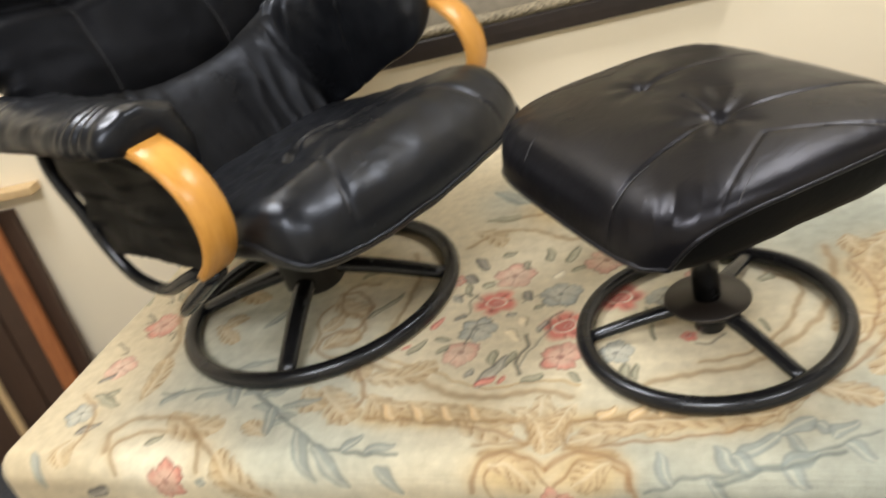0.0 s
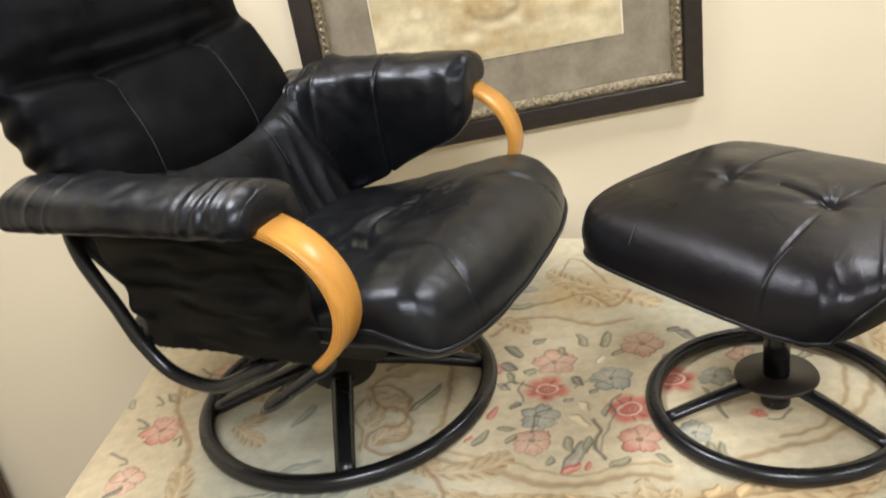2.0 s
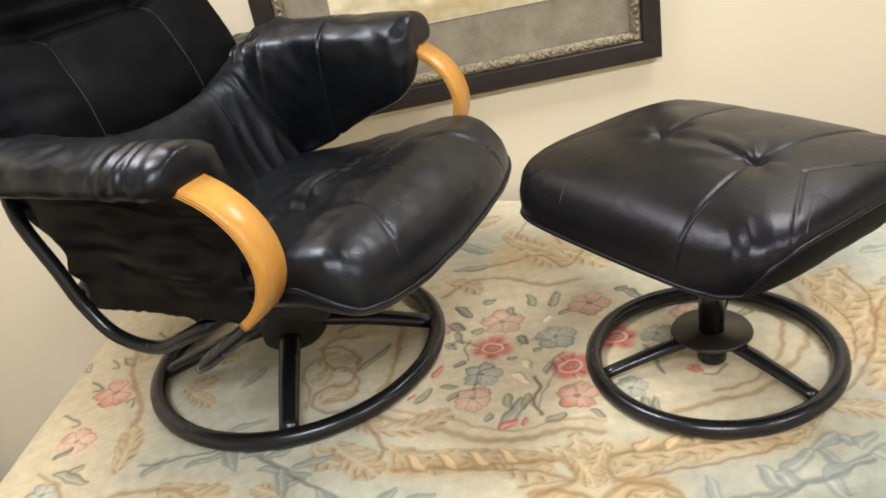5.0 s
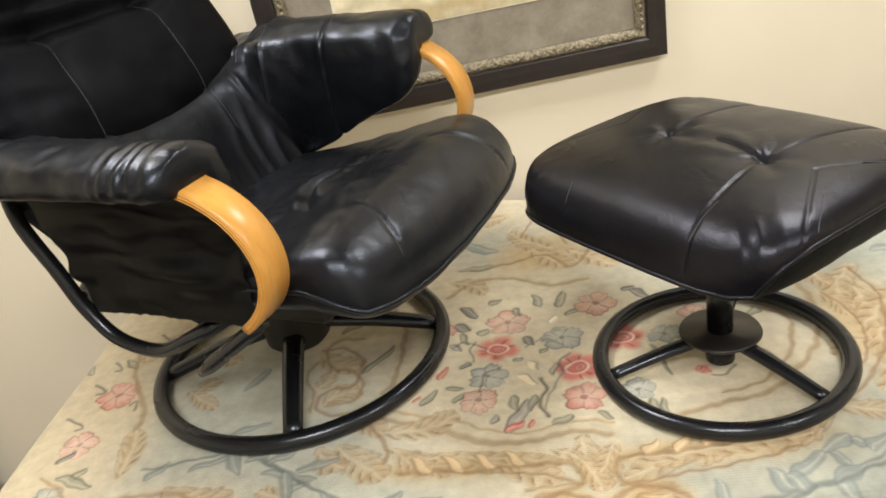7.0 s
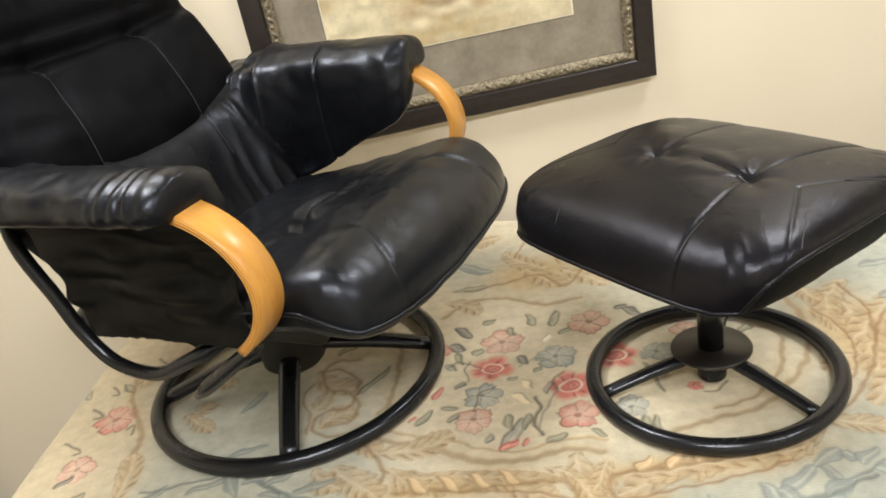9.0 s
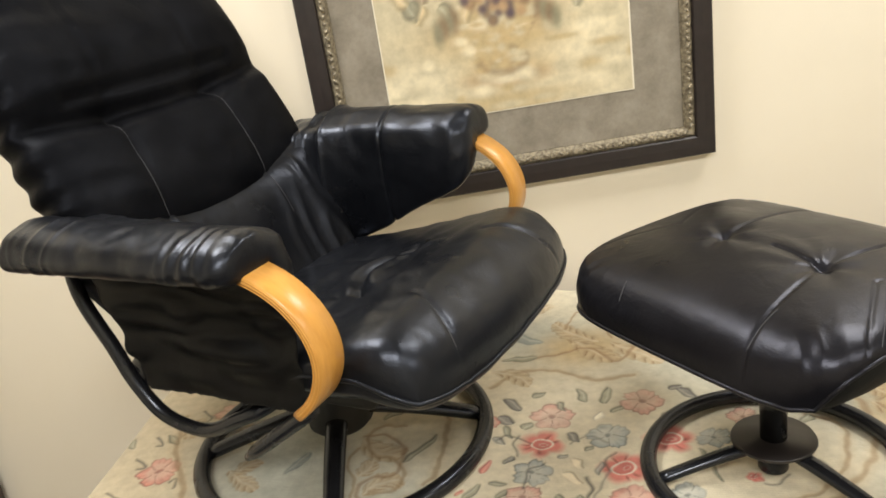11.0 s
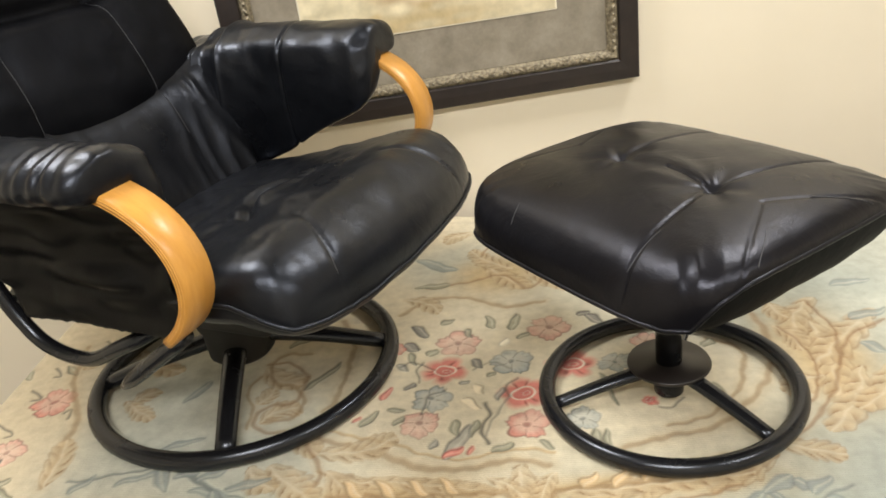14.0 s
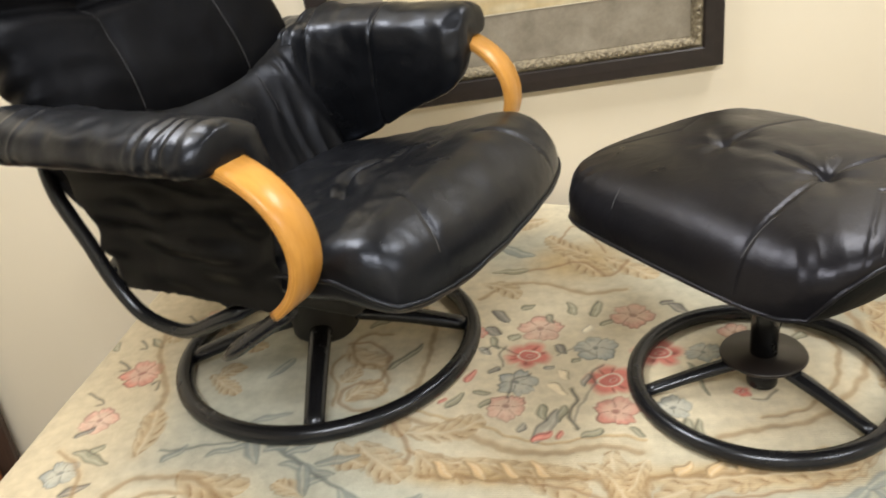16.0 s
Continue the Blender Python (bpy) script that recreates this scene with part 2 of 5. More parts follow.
POD = Matrix(((PX.x, PY.x, 0, PO.x), (PX.y, PY.y, 0, PO.y), (0, 0, 1, 0), (0, 0, 0, 1)))


def wall_depth(s):
    """How far behind the podium's front edge the wall stands, s along that edge."""
    q = PO + PX * s
    return (q - WALL_P).dot(WN) / -(PY.dot(WN))


def back_depth(s):
    """Where the podium and the rug end at the back: at the wall, or short of it further along."""
    m, q = Vector((0.095, 0.995, 0)), Vector((0.30, 0.71, 0))
    return min(wall_depth(s) - 0.006, (q - PO - PX * s).dot(m) / PY.dot(m))


def podium():
    th = thing("podium", "wooden display podium hidden under a draped rug", "podium", at=POD)
    bm = bmesh.new()
    L, R = 0.012, 2.04
    xy = [(L, 0.012), (R, 0.012), (R, back_depth(R) - 0.02), (0.62, back_depth(0.62) - 0.02), (L, back_depth(L) - 0.02)]
    lo = [bm.verts.new((x, y, FLOOR)) for x, y in xy]
    hi = [bm.verts.new((x, y, -0.012)) for x, y in xy]
    bm.faces.new(lo), bm.faces.new(hi)
    for k in range(5):
        bm.faces.new((lo[k], lo[(k + 1) % 5], hi[(k + 1) % 5], hi[k]))
    bmesh.ops.bevel(bm, geom=bm.edges[:], offset=0.01, segments=2, affect="EDGES")
    part("deck", bm, PODIUM, th, smooth=False)


podium()
# ---- the rug ----
TINT = {"cream": (0.66, 0.575, 0.41), "sand": (0.56, 0.47, 0.32), "fog": (0.34, 0.365, 0.325), "mist": (0.50, 0.51, 0.435), "honey": (0.52, 0.385, 0.20), "gold": (0.46, 0.32, 0.16), "tan": (0.27, 0.17, 0.078),
        "rust": (0.22, 0.115, 0.05), "slate": (0.15, 0.175, 0.165), "moss": (0.17, 0.165, 0.105), "pink": (0.64, 0.34, 0.26), "rose": (0.60, 0.22, 0.165),
        "red": (0.55, 0.125, 0.09), "ink": (0.050, 0.047, 0.042), "inkL": (0.20, 0.19, 0.16), "pale": (0.72, 0.66, 0.52), "slateF": (0.31, 0.335, 0.315)}
R_EDGE, R_DROP, R_STEP = 0.05, 0.34, 0.0023


class Canvas:
    """A woven or printed surface: places (S, T) on it, and the colour at each."""

    def __init__(self, S, T, base):
        self.S, self.T = S, T
        self.C = np.empty(S.shape + (3,))
        self.C[:] = TINT[base]
        self.soft = 0.0026
        self.seed = 0

    def window(self, x, y, r):
        i = np.where((self.S[:, 0] > x - r - 0.012) & (self.S[:, 0] < x + r + 0.012))[0]
        if not len(i):
            return None
        a, b = i[0], i[-1] + 1
        return slice(a, b), slice(None)

    def blend(self, w, mask, color, k=1.0):
        m = (np.clip(mask, 0, 1) * k)[..., None]
        self.C[w] = self.C[w] * (1 - m) + np.array(color) * m

    def inside(self, d):
        """1 where the signed distance d is well below 0."""
        return np.clip(0.5 - d / self.soft / 2, 0, 1)

    def glow(self, x, y, rx, ry, tint):
        w = self.window(x, y, 2.2 * rx)
        if w is None:
            return
        q = ((self.S[w] - x) / rx) ** 2 + ((self.T[w] - y) / ry) ** 2
        self.blend(w, np.exp(-(q ** 1.5)), TINT[tint], 0.9)

    def vine(self, tint, width, *pts):
        p = spline([(a, b, 0) for a, b in pts], 10 * len(pts))
        xs = [q.x for q in p]
        w = self.window(sum((min(xs), max(xs))) / 2, 0, (max(xs) - min(xs)) / 2 + 0.03)
        if w is None:
            return
        S, T = self.S[w], self.T[w]
        d = np.full(S.shape, 9.0)
        for a, b in zip(p, p[1:]):
            dx, dy = b.x - a.x, b.y - a.y
            k = np.clip(((S - a.x) * dx + (T - a.y) * dy) / (dx * dx + dy * dy + 1e-9), 0, 1)
            d = np.minimum(d, np.hypot(S - a.x - k * dx, T - a.y - k * dy))
        if tint in ("tan", "rust"):
            # a soft double band: gold halo, paler middle, darker contour
            self.blend(w, np.clip(1.15 - d / (width * 2.3), 0, 1), TINT["gold"], 0.28)
            self.blend(w, np.clip(1.4 - d / (width * 0.75), 0, 1), TINT[tint], 0.55)
            return
        self.blend(w, self.inside(d - width * 0.62), TINT[tint], 0.8)

    def leaf(self, x0, y0, x1, y1, width, tint):
        n = math.hypot(x1 - x0, y1 - y0) + 1e-6
        w = self.window((x0 + x1) / 2, 0, n / 2 + width + 0.01)
        if w is None:
            return
        S, T = self.S[w], self.T[w]
        ux, uy = (x1 - x0) / n, (y1 - y0) / n
        k = ((S - x0) * ux + (T - y0) * uy) / n
        c = -(S - x0) * uy + (T - y0) * ux - 0.12 * width * np.sin(2 * math.pi * np.clip(k, 0, 1))
        half = 0.62 * width * np.sqrt(np.clip(np.sin(math.pi * np.clip(k, 0, 1)), 0, 1)) * (1 - 0.35 * k)
        d = np.where((k > 0) & (k < 1), np.abs(c) - half, 9.0)
        col = np.array(TINT[tint])
        fill = col * 2.4 + 0.05 if tint == "ink" else col * 1.45 + 0.05
        self.blend(w, self.inside(d), fill, 0.8)
        self.blend(w, self.inside(d) * np.clip(1 - np.abs(c + 0.25 * half) / (0.35 * half + 1e-4), 0, 1), TINT["pale"], 0.35)
        self.blend(w, self.inside(np.abs(d + 0.0014) - 0.0012) * np.where(c > 0, 1.0, 0.5), col * 0.36, 0.35 if tint == "slate" else 0.95)

    def acanthus(self, x0, y0, x1, y1, width, tint):
        n = math.hypot(x1 - x0, y1 - y0) + 1e-6
        w = self.window((x0 + x1) / 2, 0, n / 2 + width + 0.02)
        if w is None:
            return
        self.seed += 1
        S, T = self.S[w], self.T[w]
        ux, uy = (x1 - x0) / n, (y1 - y0) / n
        k = ((S - x0) * ux + (T - y0) * uy) / n
        bend = 0.35 * width * math.sin(self.seed * 2.1)
        c = -(S - x0) * uy + (T - y0) * ux - bend * np.sin(math.pi * np.clip(k, 0, 1))
        slant = k + np.abs(c) / n * 1.1 + 0.02 * np.sin(9 * k + self.seed)
        teeth = 3 + self.seed % 2 + int(n / 0.05)
        f = (slant * teeth + 0.3 * self.seed) % 1.0
        half = 0.66 * width * (0.82 + 0.18 * np.sin(math.pi * f)) * np.clip(np.sin(math.pi * np.clip(k, 0, 1) ** 0.7), 0, 1) ** 0.5
        q = np.where((k > 0) & (k < 1), np.abs(c) / (half + 1e-5), 9.0)
        body = np.clip((1.05 - q) / 0.35, 0, 1)
        self.blend(w, body, TINT["sand"], 0.55)
        self.blend(w, body * np.clip(1.1 - 0.7 * k, 0, 1), TINT[tint], 0.45)
        # feathered strokes: dark along one flank of each lobe, fading across it
        feather = np.clip(1 - f * 1.35, 0, 1) ** 1.8 * np.clip((q - 0.12) / 0.3, 0, 1)
        self.blend(w, body * feather * np.where(c > 0, 1.0, 0.6), TINT["tan"], 0.85)
        self.blend(w, body * feather ** 3 * np.where(c > 0, 0.9, 0.3), TINT["rust"], 0.6)
        self.blend(w, np.clip(1 - np.abs(c) / (0.10 * width), 0, 1) * np.clip(1.05 - q, 0, 1), TINT["pale"], 0.30)
        self.blend(w, np.clip(1 - np.abs(q - 0.95) / 0.14, 0, 1) * np.where(c > 0, 0.30, 0.75), TINT["tan"], 0.7)

    def blossom(self, x, y, r, tint):
        w = self.window(x, y, r * 1.7)
        if w is None:
            return
        self.seed += 1
        S, T = self.S[w] - x, self.T[w] - y
        d, a = np.hypot(S, T), np.arctan2(T, S) + 1.7 * self.seed
        q = d / r
        col, pale, ink = np.array(TINT[tint]), np.array(TINT["pale"]), np.array(TINT["ink"])
        lobes = np.abs(np.cos(2.5 * a + 0.4 * np.sin(a))) ** 0.6
        edge = 0.74 + 0.26 * lobes
        body = np.clip((edge - q) / 0.10 + 0.5, 0, 1)
        one_side = 0.5 + 0.5 * np.sin(a + self.seed)
        if tint == "red":
            # soft rim, deep strokes out from a pale oval heart
            self.blend(w, np.clip((edge * 1.15 - q) / 0.42, 0, 1), col * 1.1 + 0.04, 0.9)
            rays = np.clip(np.cos(4.5 * a + 2 * np.sin(2 * a)), 0, 1) ** 5 * np.clip(1 - np.abs(q - 0.58) / 0.32, 0, 1)
            self.blend(w, rays, col * 0.34, 0.9)
            self.blend(w, np.clip((0.42 - q) / 0.1, 0, 1), col * 0.8 + 0.04, 0.8)
            oval = np.abs(np.hypot(S / 1.25, T) / r - 0.36)
            self.blend(w, np.clip((0.055 - oval) / 0.04, 0, 1), pale, 0.85)
            self.blend(w, np.clip((0.035 - np.abs(np.hypot(S - 0.1 * r, T * 1.6) / r - 0.16)) / 0.03, 0, 1), pale * 0.9, 0.6)
        else:
            frill = 0.5 + 0.5 * np.sin(11 * a + 3 * np.sin(3 * a + self.seed)) 
            body = np.clip((edge - 0.10 * frill - q) / 0.16 + 0.5, 0, 1)
            self.blend(w, body, col * 0.6 + pale * 0.4, 0.85)
            self.blend(w, body * np.clip((q - 0.45) / 0.4, 0, 1) * (0.35 + 0.65 * one_side), col, 0.85)
            seam = np.clip(1 - np.abs(np.cos(2.5 * a + 0.4 * np.sin(a))) * q / 0.10, 0, 1) * (q > 0.25) * body
            self.blend(w, seam, col * 0.36, 0.8)
            self.blend(w, body * np.clip(frill * 1.6 - 0.8, 0, 1) * np.clip(1 - np.abs(q - 0.7) / 0.2, 0, 1), col * 0.72, 0.6)
            rim = np.clip(1 - np.abs(q - edge + 0.10 * frill) / 0.08, 0, 1)
            self.blend(w, rim, (ink * 0.5 + col * 0.3) if tint == "slateF" else col * 0.36 + ink * 0.2, 0.35 + 0.6 * one_side)
            self.blend(w, np.clip((0.20 - q) / 0.1, 0, 1), col * 0.4, 0.7)

    def tint_attribute(self, me):
        at = me.color_attributes.new("weave", "FLOAT_COLOR", "POINT")
        flat = np.ones((self.S.size, 4))
        flat[:, :3] = self.C.reshape(-1, 3)
        at.data.foreach_set("color", flat.ravel())


def canvas_mesh(name, P):
    """A mesh over a grid of places P (rows, columns, 3)."""
    a, b = P.shape[:2]
    idx = np.arange(a * b).reshape(a, b)
    q = np.stack([idx[:-1, :-1], idx[1:, :-1], idx[1:, 1:], idx[:-1, 1:]], -1).reshape(-1, 4)
    me = bpy.data.meshes.new(name)
    me.vertices.add(a * b)
    me.vertices.foreach_set("co", P.reshape(-1))
    me.loops.add(q.size)
    me.loops.foreach_set("vertex_index", q.ravel())
    me.polygons.add(len(q))
    me.polygons.foreach_set("loop_start", np.arange(0, q.size, 4))
    me.update(calc_edges=True)
    me.shade_smooth()
    return me


def woven(name, rough, pile):
    """Colour from the weave, with wool mottling and pile relief."""
    m = mat(name, (0.6, 0.5, 0.35), rough)
    at = nd(m, "ShaderNodeAttribute")
    at.attribute_name = "weave"
    mot = ramp(m, noise_tex(m, 40.0, 6), [(0.25, (0.80, 0.80, 0.79)), (0.75, (1.10, 1.10, 1.09))])
    big = ramp(m, noise_tex(m, 3.0, 4), [(0.3, (0.92, 0.92, 0.92)), (0.7, (1.03, 1.03, 1.02))])
    last = at.outputs["Color"]
    for c in (mot, big):
        mx = nd(m, "ShaderNodeMix")
        mx.data_type, mx.blend_type = "RGBA", "MULTIPLY"
        mx.inputs[0].default_value = 1.0
        ln(m, last, mx.inputs[6])
        ln(m, c, mx.inputs[7])
        last = mx.outputs[2]
    ln(m, last, bsdf(m).inputs["Base Color"])
    if pile:
        n1 = bump(m, noise_tex(m, 330.0, 3), 0.55, 0.0016)
        rows = nd(m, "ShaderNodeTexWave", Scale=70.0, Distortion=1.5, Detail=2.0)
        rows.bands_direction = "Y"
        ln(m, coords(m), rows.inputs["Vector"])
        n1 = bump(m, rows.outputs["Fac"], 0.25, 0.001, n1)
        ln(m, bump(m, noise_tex(m, 24.0, 4), 0.35, 0.008, n1), bsdf(m).inputs["Normal"])
        bsdf(m).inputs["Sheen Weight"].default_value = 0.15
    return m


RUG_MAT = woven("wool_rug_pile", 0.95, True)


def weave_rug(c):
    """The rug's pattern: scrolls, leaves and flowers, in metres from the podium's front left corner."""
    glow, vine, leaf, acanthus, blossom = c.glow, c.vine, c.leaf, c.acanthus, c.blossom
    # soft fields first
    glow(0.472, 0.163, 0.340, 0.235, "mist")
    glow(0.257, 0.338, 0.213, 0.247, "mist")
    glow(0.345, 0.435, 0.145, 0.115, "mist")
    glow(0.597, 0.002, 0.235, 0.111, "mist")
    glow(1.245, -0.038, 0.271, 0.094, "mist")
    glow(1.299, 0.036, 0.308, 0.160, "fog")
    glow(1.329, -0.015, 0.256, 0.122, "fog")
    glow(1.200, -0.031, 0.195, 0.084, "fog")
    glow(1.437, 0.118, 0.131, 0.153, "fog")
    glow(1.575, 0.536, 0.202, 0.144, "fog")
    glow(1.623, 0.451, 0.142, 0.112, "mist")
    glow(0.864, 0.797, 0.121, 0.115, "mist")
    glow(0.078, 0.265, 0.157, 0.343, "sand")
    glow(0.994, 0.317, 0.264, 0.281, "cream")
    glow(1.277, 0.249, 0.198, 0.238, "cream")
    glow(0.739, 0.363, 0.088, 0.229, "cream")
    glow(0.360, -0.038, 0.127, 0.121, "cream")
    glow(1.028, -0.082, 0.074, 0.062, "cream")
    glow(1.535, 0.350, 0.085, 0.150, "honey")
    glow(0.960, 0.745, 0.110, 0.085, "honey")
    glow(1.180, 0.055, 0.180, 0.030, "honey")
    glow(0.790, 0.070, 0.130, 0.030, "honey")
    glow(0.960, -0.038, 0.060, 0.040, "honey")
    glow(1.084, -0.038, 0.060, 0.040, "honey")
    glow(0.328, -0.038, 0.085, 0.060, "pale")
    # medallion outline
    vine("tan", 0.009, (0.628, 0.246), (0.664, 0.206), (0.720, 0.182), (0.792, 0.150), (0.844, 0.122), (0.904, 0.110), (0.956, 0.118), (1.004, 0.122), (1.044, 0.110))
    vine("gold", 0.005, (0.664, 0.234), (0.724, 0.206), (0.796, 0.178), (0.848, 0.150), (0.908, 0.134), (0.964, 0.142), (1.012, 0.150), (1.052, 0.134))
    vine("tan", 0.008, (0.764, 0.594), (0.824, 0.646), (0.904, 0.646), (0.988, 0.598), (1.064, 0.606))
    vine("tan", 0.007, (0.640, 0.590), (0.680, 0.470), (0.672, 0.322), (0.652, 0.282))
    vine("tan", 0.008, (1.136, 0.120), (1.186, 0.146), (1.252, 0.159), (1.321, 0.180), (1.392, 0.245), (1.441, 0.321), (1.462, 0.401), (1.458, 0.496))
    vine("tan", 0.006, (1.356, 0.424), (1.401, 0.385), (1.392, 0.312), (1.355, 0.243), (1.299, 0.198), (1.241, 0.185))
    # acanthus bands, lower
    acanthus(0.798, 0.197, 0.669, 0.167, 0.048, "gold")
    acanthus(0.669, 0.167, 0.571, 0.219, 0.041, "gold")
    acanthus(0.793, 0.054, 0.696, 0.118, 0.039, "gold")
    acanthus(0.966, 0.020, 0.846, 0.098, 0.042, "gold")
    acanthus(1.013, -0.009, 1.029, 0.085, 0.037, "gold")
    acanthus(1.056, 0.009, 1.186, 0.070, 0.040, "gold")
    acanthus(1.159, 0.031, 1.289, 0.081, 0.039, "gold")
    acanthus(1.261, 0.041, 1.389, 0.126, 0.040, "gold")
    vine("rust", 0.005, (0.701, 0.068), (0.756, 0.068), (0.819, 0.057), (0.881, 0.045), (0.941, 0.032), (0.990, 0.008))
    vine("rust", 0.004, (1.046, -0.004), (1.113, 0.006), (1.180, 0.016), (1.248, 0.025), (1.319, 0.045))
    vine("rust", 0.005, (0.647, 0.054), (0.679, 0.100), (0.664, 0.164), (0.626, 0.211))
    acanthus(0.684, 0.055, 0.585, 0.147, 0.051, "gold")
    acanthus(0.614, 0.089, 0.555, 0.151, 0.041, "gold")
    # right acanthus
    acanthus(1.515, 0.225, 1.546, 0.463, 0.052, "gold")
    acanthus(1.514, 0.320, 1.677, 0.484, 0.054, "gold")
    acanthus(1.501, 0.392, 1.584, 0.541, 0.047, "gold")
    acanthus(1.476, 0.146, 1.586, 0.311, 0.044, "gold")
    acanthus(1.481, 0.094, 1.395, 0.127, 0.041, "gold")
    vine("rust", 0.005, (1.371, 0.104), (1.461, 0.174), (1.538, 0.284), (1.580, 0.419), (1.567, 0.522))
    vine("rust", 0.005, (1.680, 0.443), (1.601, 0.397), (1.550, 0.315))
    # inside the chair ring
    acanthus(0.604, 0.369, 0.507, 0.434, 0.047, "gold")
    acanthus(0.614, 0.297, 0.545, 0.258, 0.046, "gold")
    acanthus(0.549, 0.360, 0.524, 0.312, 0.034, "gold")
    vine("rust", 0.006, (0.511, 0.444), (0.559, 0.445), (0.602, 0.388), (0.595, 0.317), (0.547, 0.308), (0.534, 0.260), (0.571, 0.231), (0.622, 0.238))
    acanthus(0.333, 0.437, 0.198, 0.545, 0.045, "gold")
    acanthus(0.312, 0.383, 0.269, 0.336, 0.036, "gold")
    acanthus(0.329, 0.292, 0.250, 0.357, 0.034, "gold")
    leaf(0.607, 0.350, 0.665, 0.434, 0.015, "moss")
    leaf(0.332, 0.119, 0.412, 0.157, 0.017, "slate")
    vine("slate", 0.005, (0.243, 0.137), (0.322, 0.148), (0.391, 0.160), (0.433, 0.154), (0.506, 0.103))
    leaf(0.386, 0.175, 0.433, 0.100, 0.025, "slate")
    leaf(0.472, 0.121, 0.524, 0.156, 0.020, "slate")
    leaf(0.467, 0.102, 0.569, 0.076, 0.018, "slate")
    leaf(0.518, 0.051, 0.561, 0.071, 0.017, "slate")
    leaf(0.255, 0.109, 0.290, 0.152, 0.017, "slate")
    leaf(0.377, 0.206, 0.455, 0.233, 0.017, "slate")
    leaf(0.591, 0.555, 0.538, 0.500, 0.022, "moss")
    leaf(0.413, 0.403, 0.372, 0.337, 0.019, "slate")
    # top band
    acanthus(1.039, 0.669, 0.945, 0.804, 0.048, "gold")
    acanthus(0.907, 0.875, 1.009, 0.758, 0.045, "gold")
    acanthus(1.135, 0.646, 1.034, 0.752, 0.044, "gold")
    acanthus(0.837, 0.927, 0.910, 0.972, 0.043, "gold")
    vine("rust", 0.006, (0.811, 0.700), (0.902, 0.717), (0.981, 0.738), (1.039, 0.669), (1.085, 0.738))
    leaf(0.877, 0.779, 0.767, 0.852, 0.032, "slate")
    leaf(0.863, 0.713, 0.784, 0.706, 0.023, "moss")
    acanthus(0.849, 0.591, 0.760, 0.660, 0.040, "gold")
    vine("rust", 0.004, (0.933, 0.837), (0.965, 0.923), (1.005, 0.879), (1.037, 0.779))
    # left border
    blossom(0.098, 0.370, 0.046, "rose")
    blossom(0.080, 0.225, 0.039, "pink")
    blossom(0.176, 0.572, 0.037, "pink")
    vine("ink", 0.004, (0.037, 0.491), (0.065, 0.461), (0.051, 0.458))
    vine("ink", 0.004, (0.025, 0.417), (0.057, 0.389), (0.045, 0.382))
    vine("ink", 0.004, (0.136, 0.331), (0.150, 0.341), (0.154, 0.316))
    vine("ink", 0.004, (0.015, 0.311), (0.059, 0.281), (0.051, 0.269))
    vine("ink", 0.004, (0.104, 0.586), (0.139, 0.557), (0.132, 0.541))
    leaf(0.061, 0.175, 0.082, 0.210, 0.014, "ink")
    leaf(0.112, 0.127, 0.128, 0.159, 0.018, "moss")
    leaf(0.001, 0.456, -0.034, 0.504, 0.016, "moss")
    leaf(0.102, 0.459, 0.060, 0.497, 0.016, "moss")
    vine("tan", 0.008, (0.070, 0.571), (0.104, 0.438), (0.171, 0.317), (0.189, 0.217), (0.200, 0.129))
    acanthus(0.187, 0.249, 0.205, 0.129, 0.043, "gold")
    acanthus(0.114, 0.477, 0.120, 0.561, 0.036, "gold")
    blossom(0.086, 0.083, 0.034, "slateF")
    leaf(0.107, 0.030, 0.153, 0.059, 0.019, "ink")
    leaf(0.078, 0.140, 0.160, 0.105, 0.020, "moss")
    leaf(0.292, 0.001, 0.323, 0.029, 0.015, "moss")
    blossom(0.353, -0.064, 0.039, "rose")
    leaf(0.418, -0.075, 0.429, -0.056, 0.018, "slate")
    vine("tan", 0.007, (0.249, -0.053), (0.222, 0.001), (0.274, 0.036), (0.366, 0.029), (0.437, -0.012), (0.484, -0.073), (0.542, -0.101))
    vine("tan", 0.006, (0.129, -0.013), (0.135, 0.030), (0.115, 0.091), (0.048, 0.141))
    acanthus(0.430, 0.042, 0.297, 0.080, 0.053, "gold")
    acanthus(0.449, -0.012, 0.562, -0.100, 0.052, "gold")
    acanthus(0.470, 0.056, 0.530, 0.028, 0.034, "gold")
    acanthus(0.125, -0.041, 0.119, 0.015, 0.044, "gold")
    leaf(0.047, -0.014, 0.080, -0.082, 0.022, "slate")
    leaf(0.165, -0.105, 0.219, -0.079, 0.023, "ink")
    vine("slate", 0.006, (0.435, 0.145), (0.507, 0.098), (0.579, 0.041), (0.639, 0.002), (0.705, -0.010), (0.785, -0.016))
    leaf(0.472, 0.144, 0.431, 0.130, 0.017, "slate")
    leaf(0.507, 0.098, 0.530, 0.028, 0.023, "slate")
    leaf(0.579, 0.041, 0.644, -0.058, 0.026, "slate")
    leaf(0.628, 0.002, 0.708, -0.069, 0.025, "slate")
    leaf(0.685, -0.010, 0.711, 0.027, 0.019, "slate")
    leaf(0.725, -0.010, 0.778, 0.008, 0.019, "slate")
    leaf(0.753, -0.034, 0.796, -0.078, 0.020, "slate")
    leaf(0.530, 0.097, 0.601, 0.117, 0.019, "slate")
    # front scroll cartouche and vines
    vine("rust", 0.003, (0.938, -0.085), (0.929, -0.043), (0.959, -0.020), (0.995, -0.031), (1.025, -0.062))
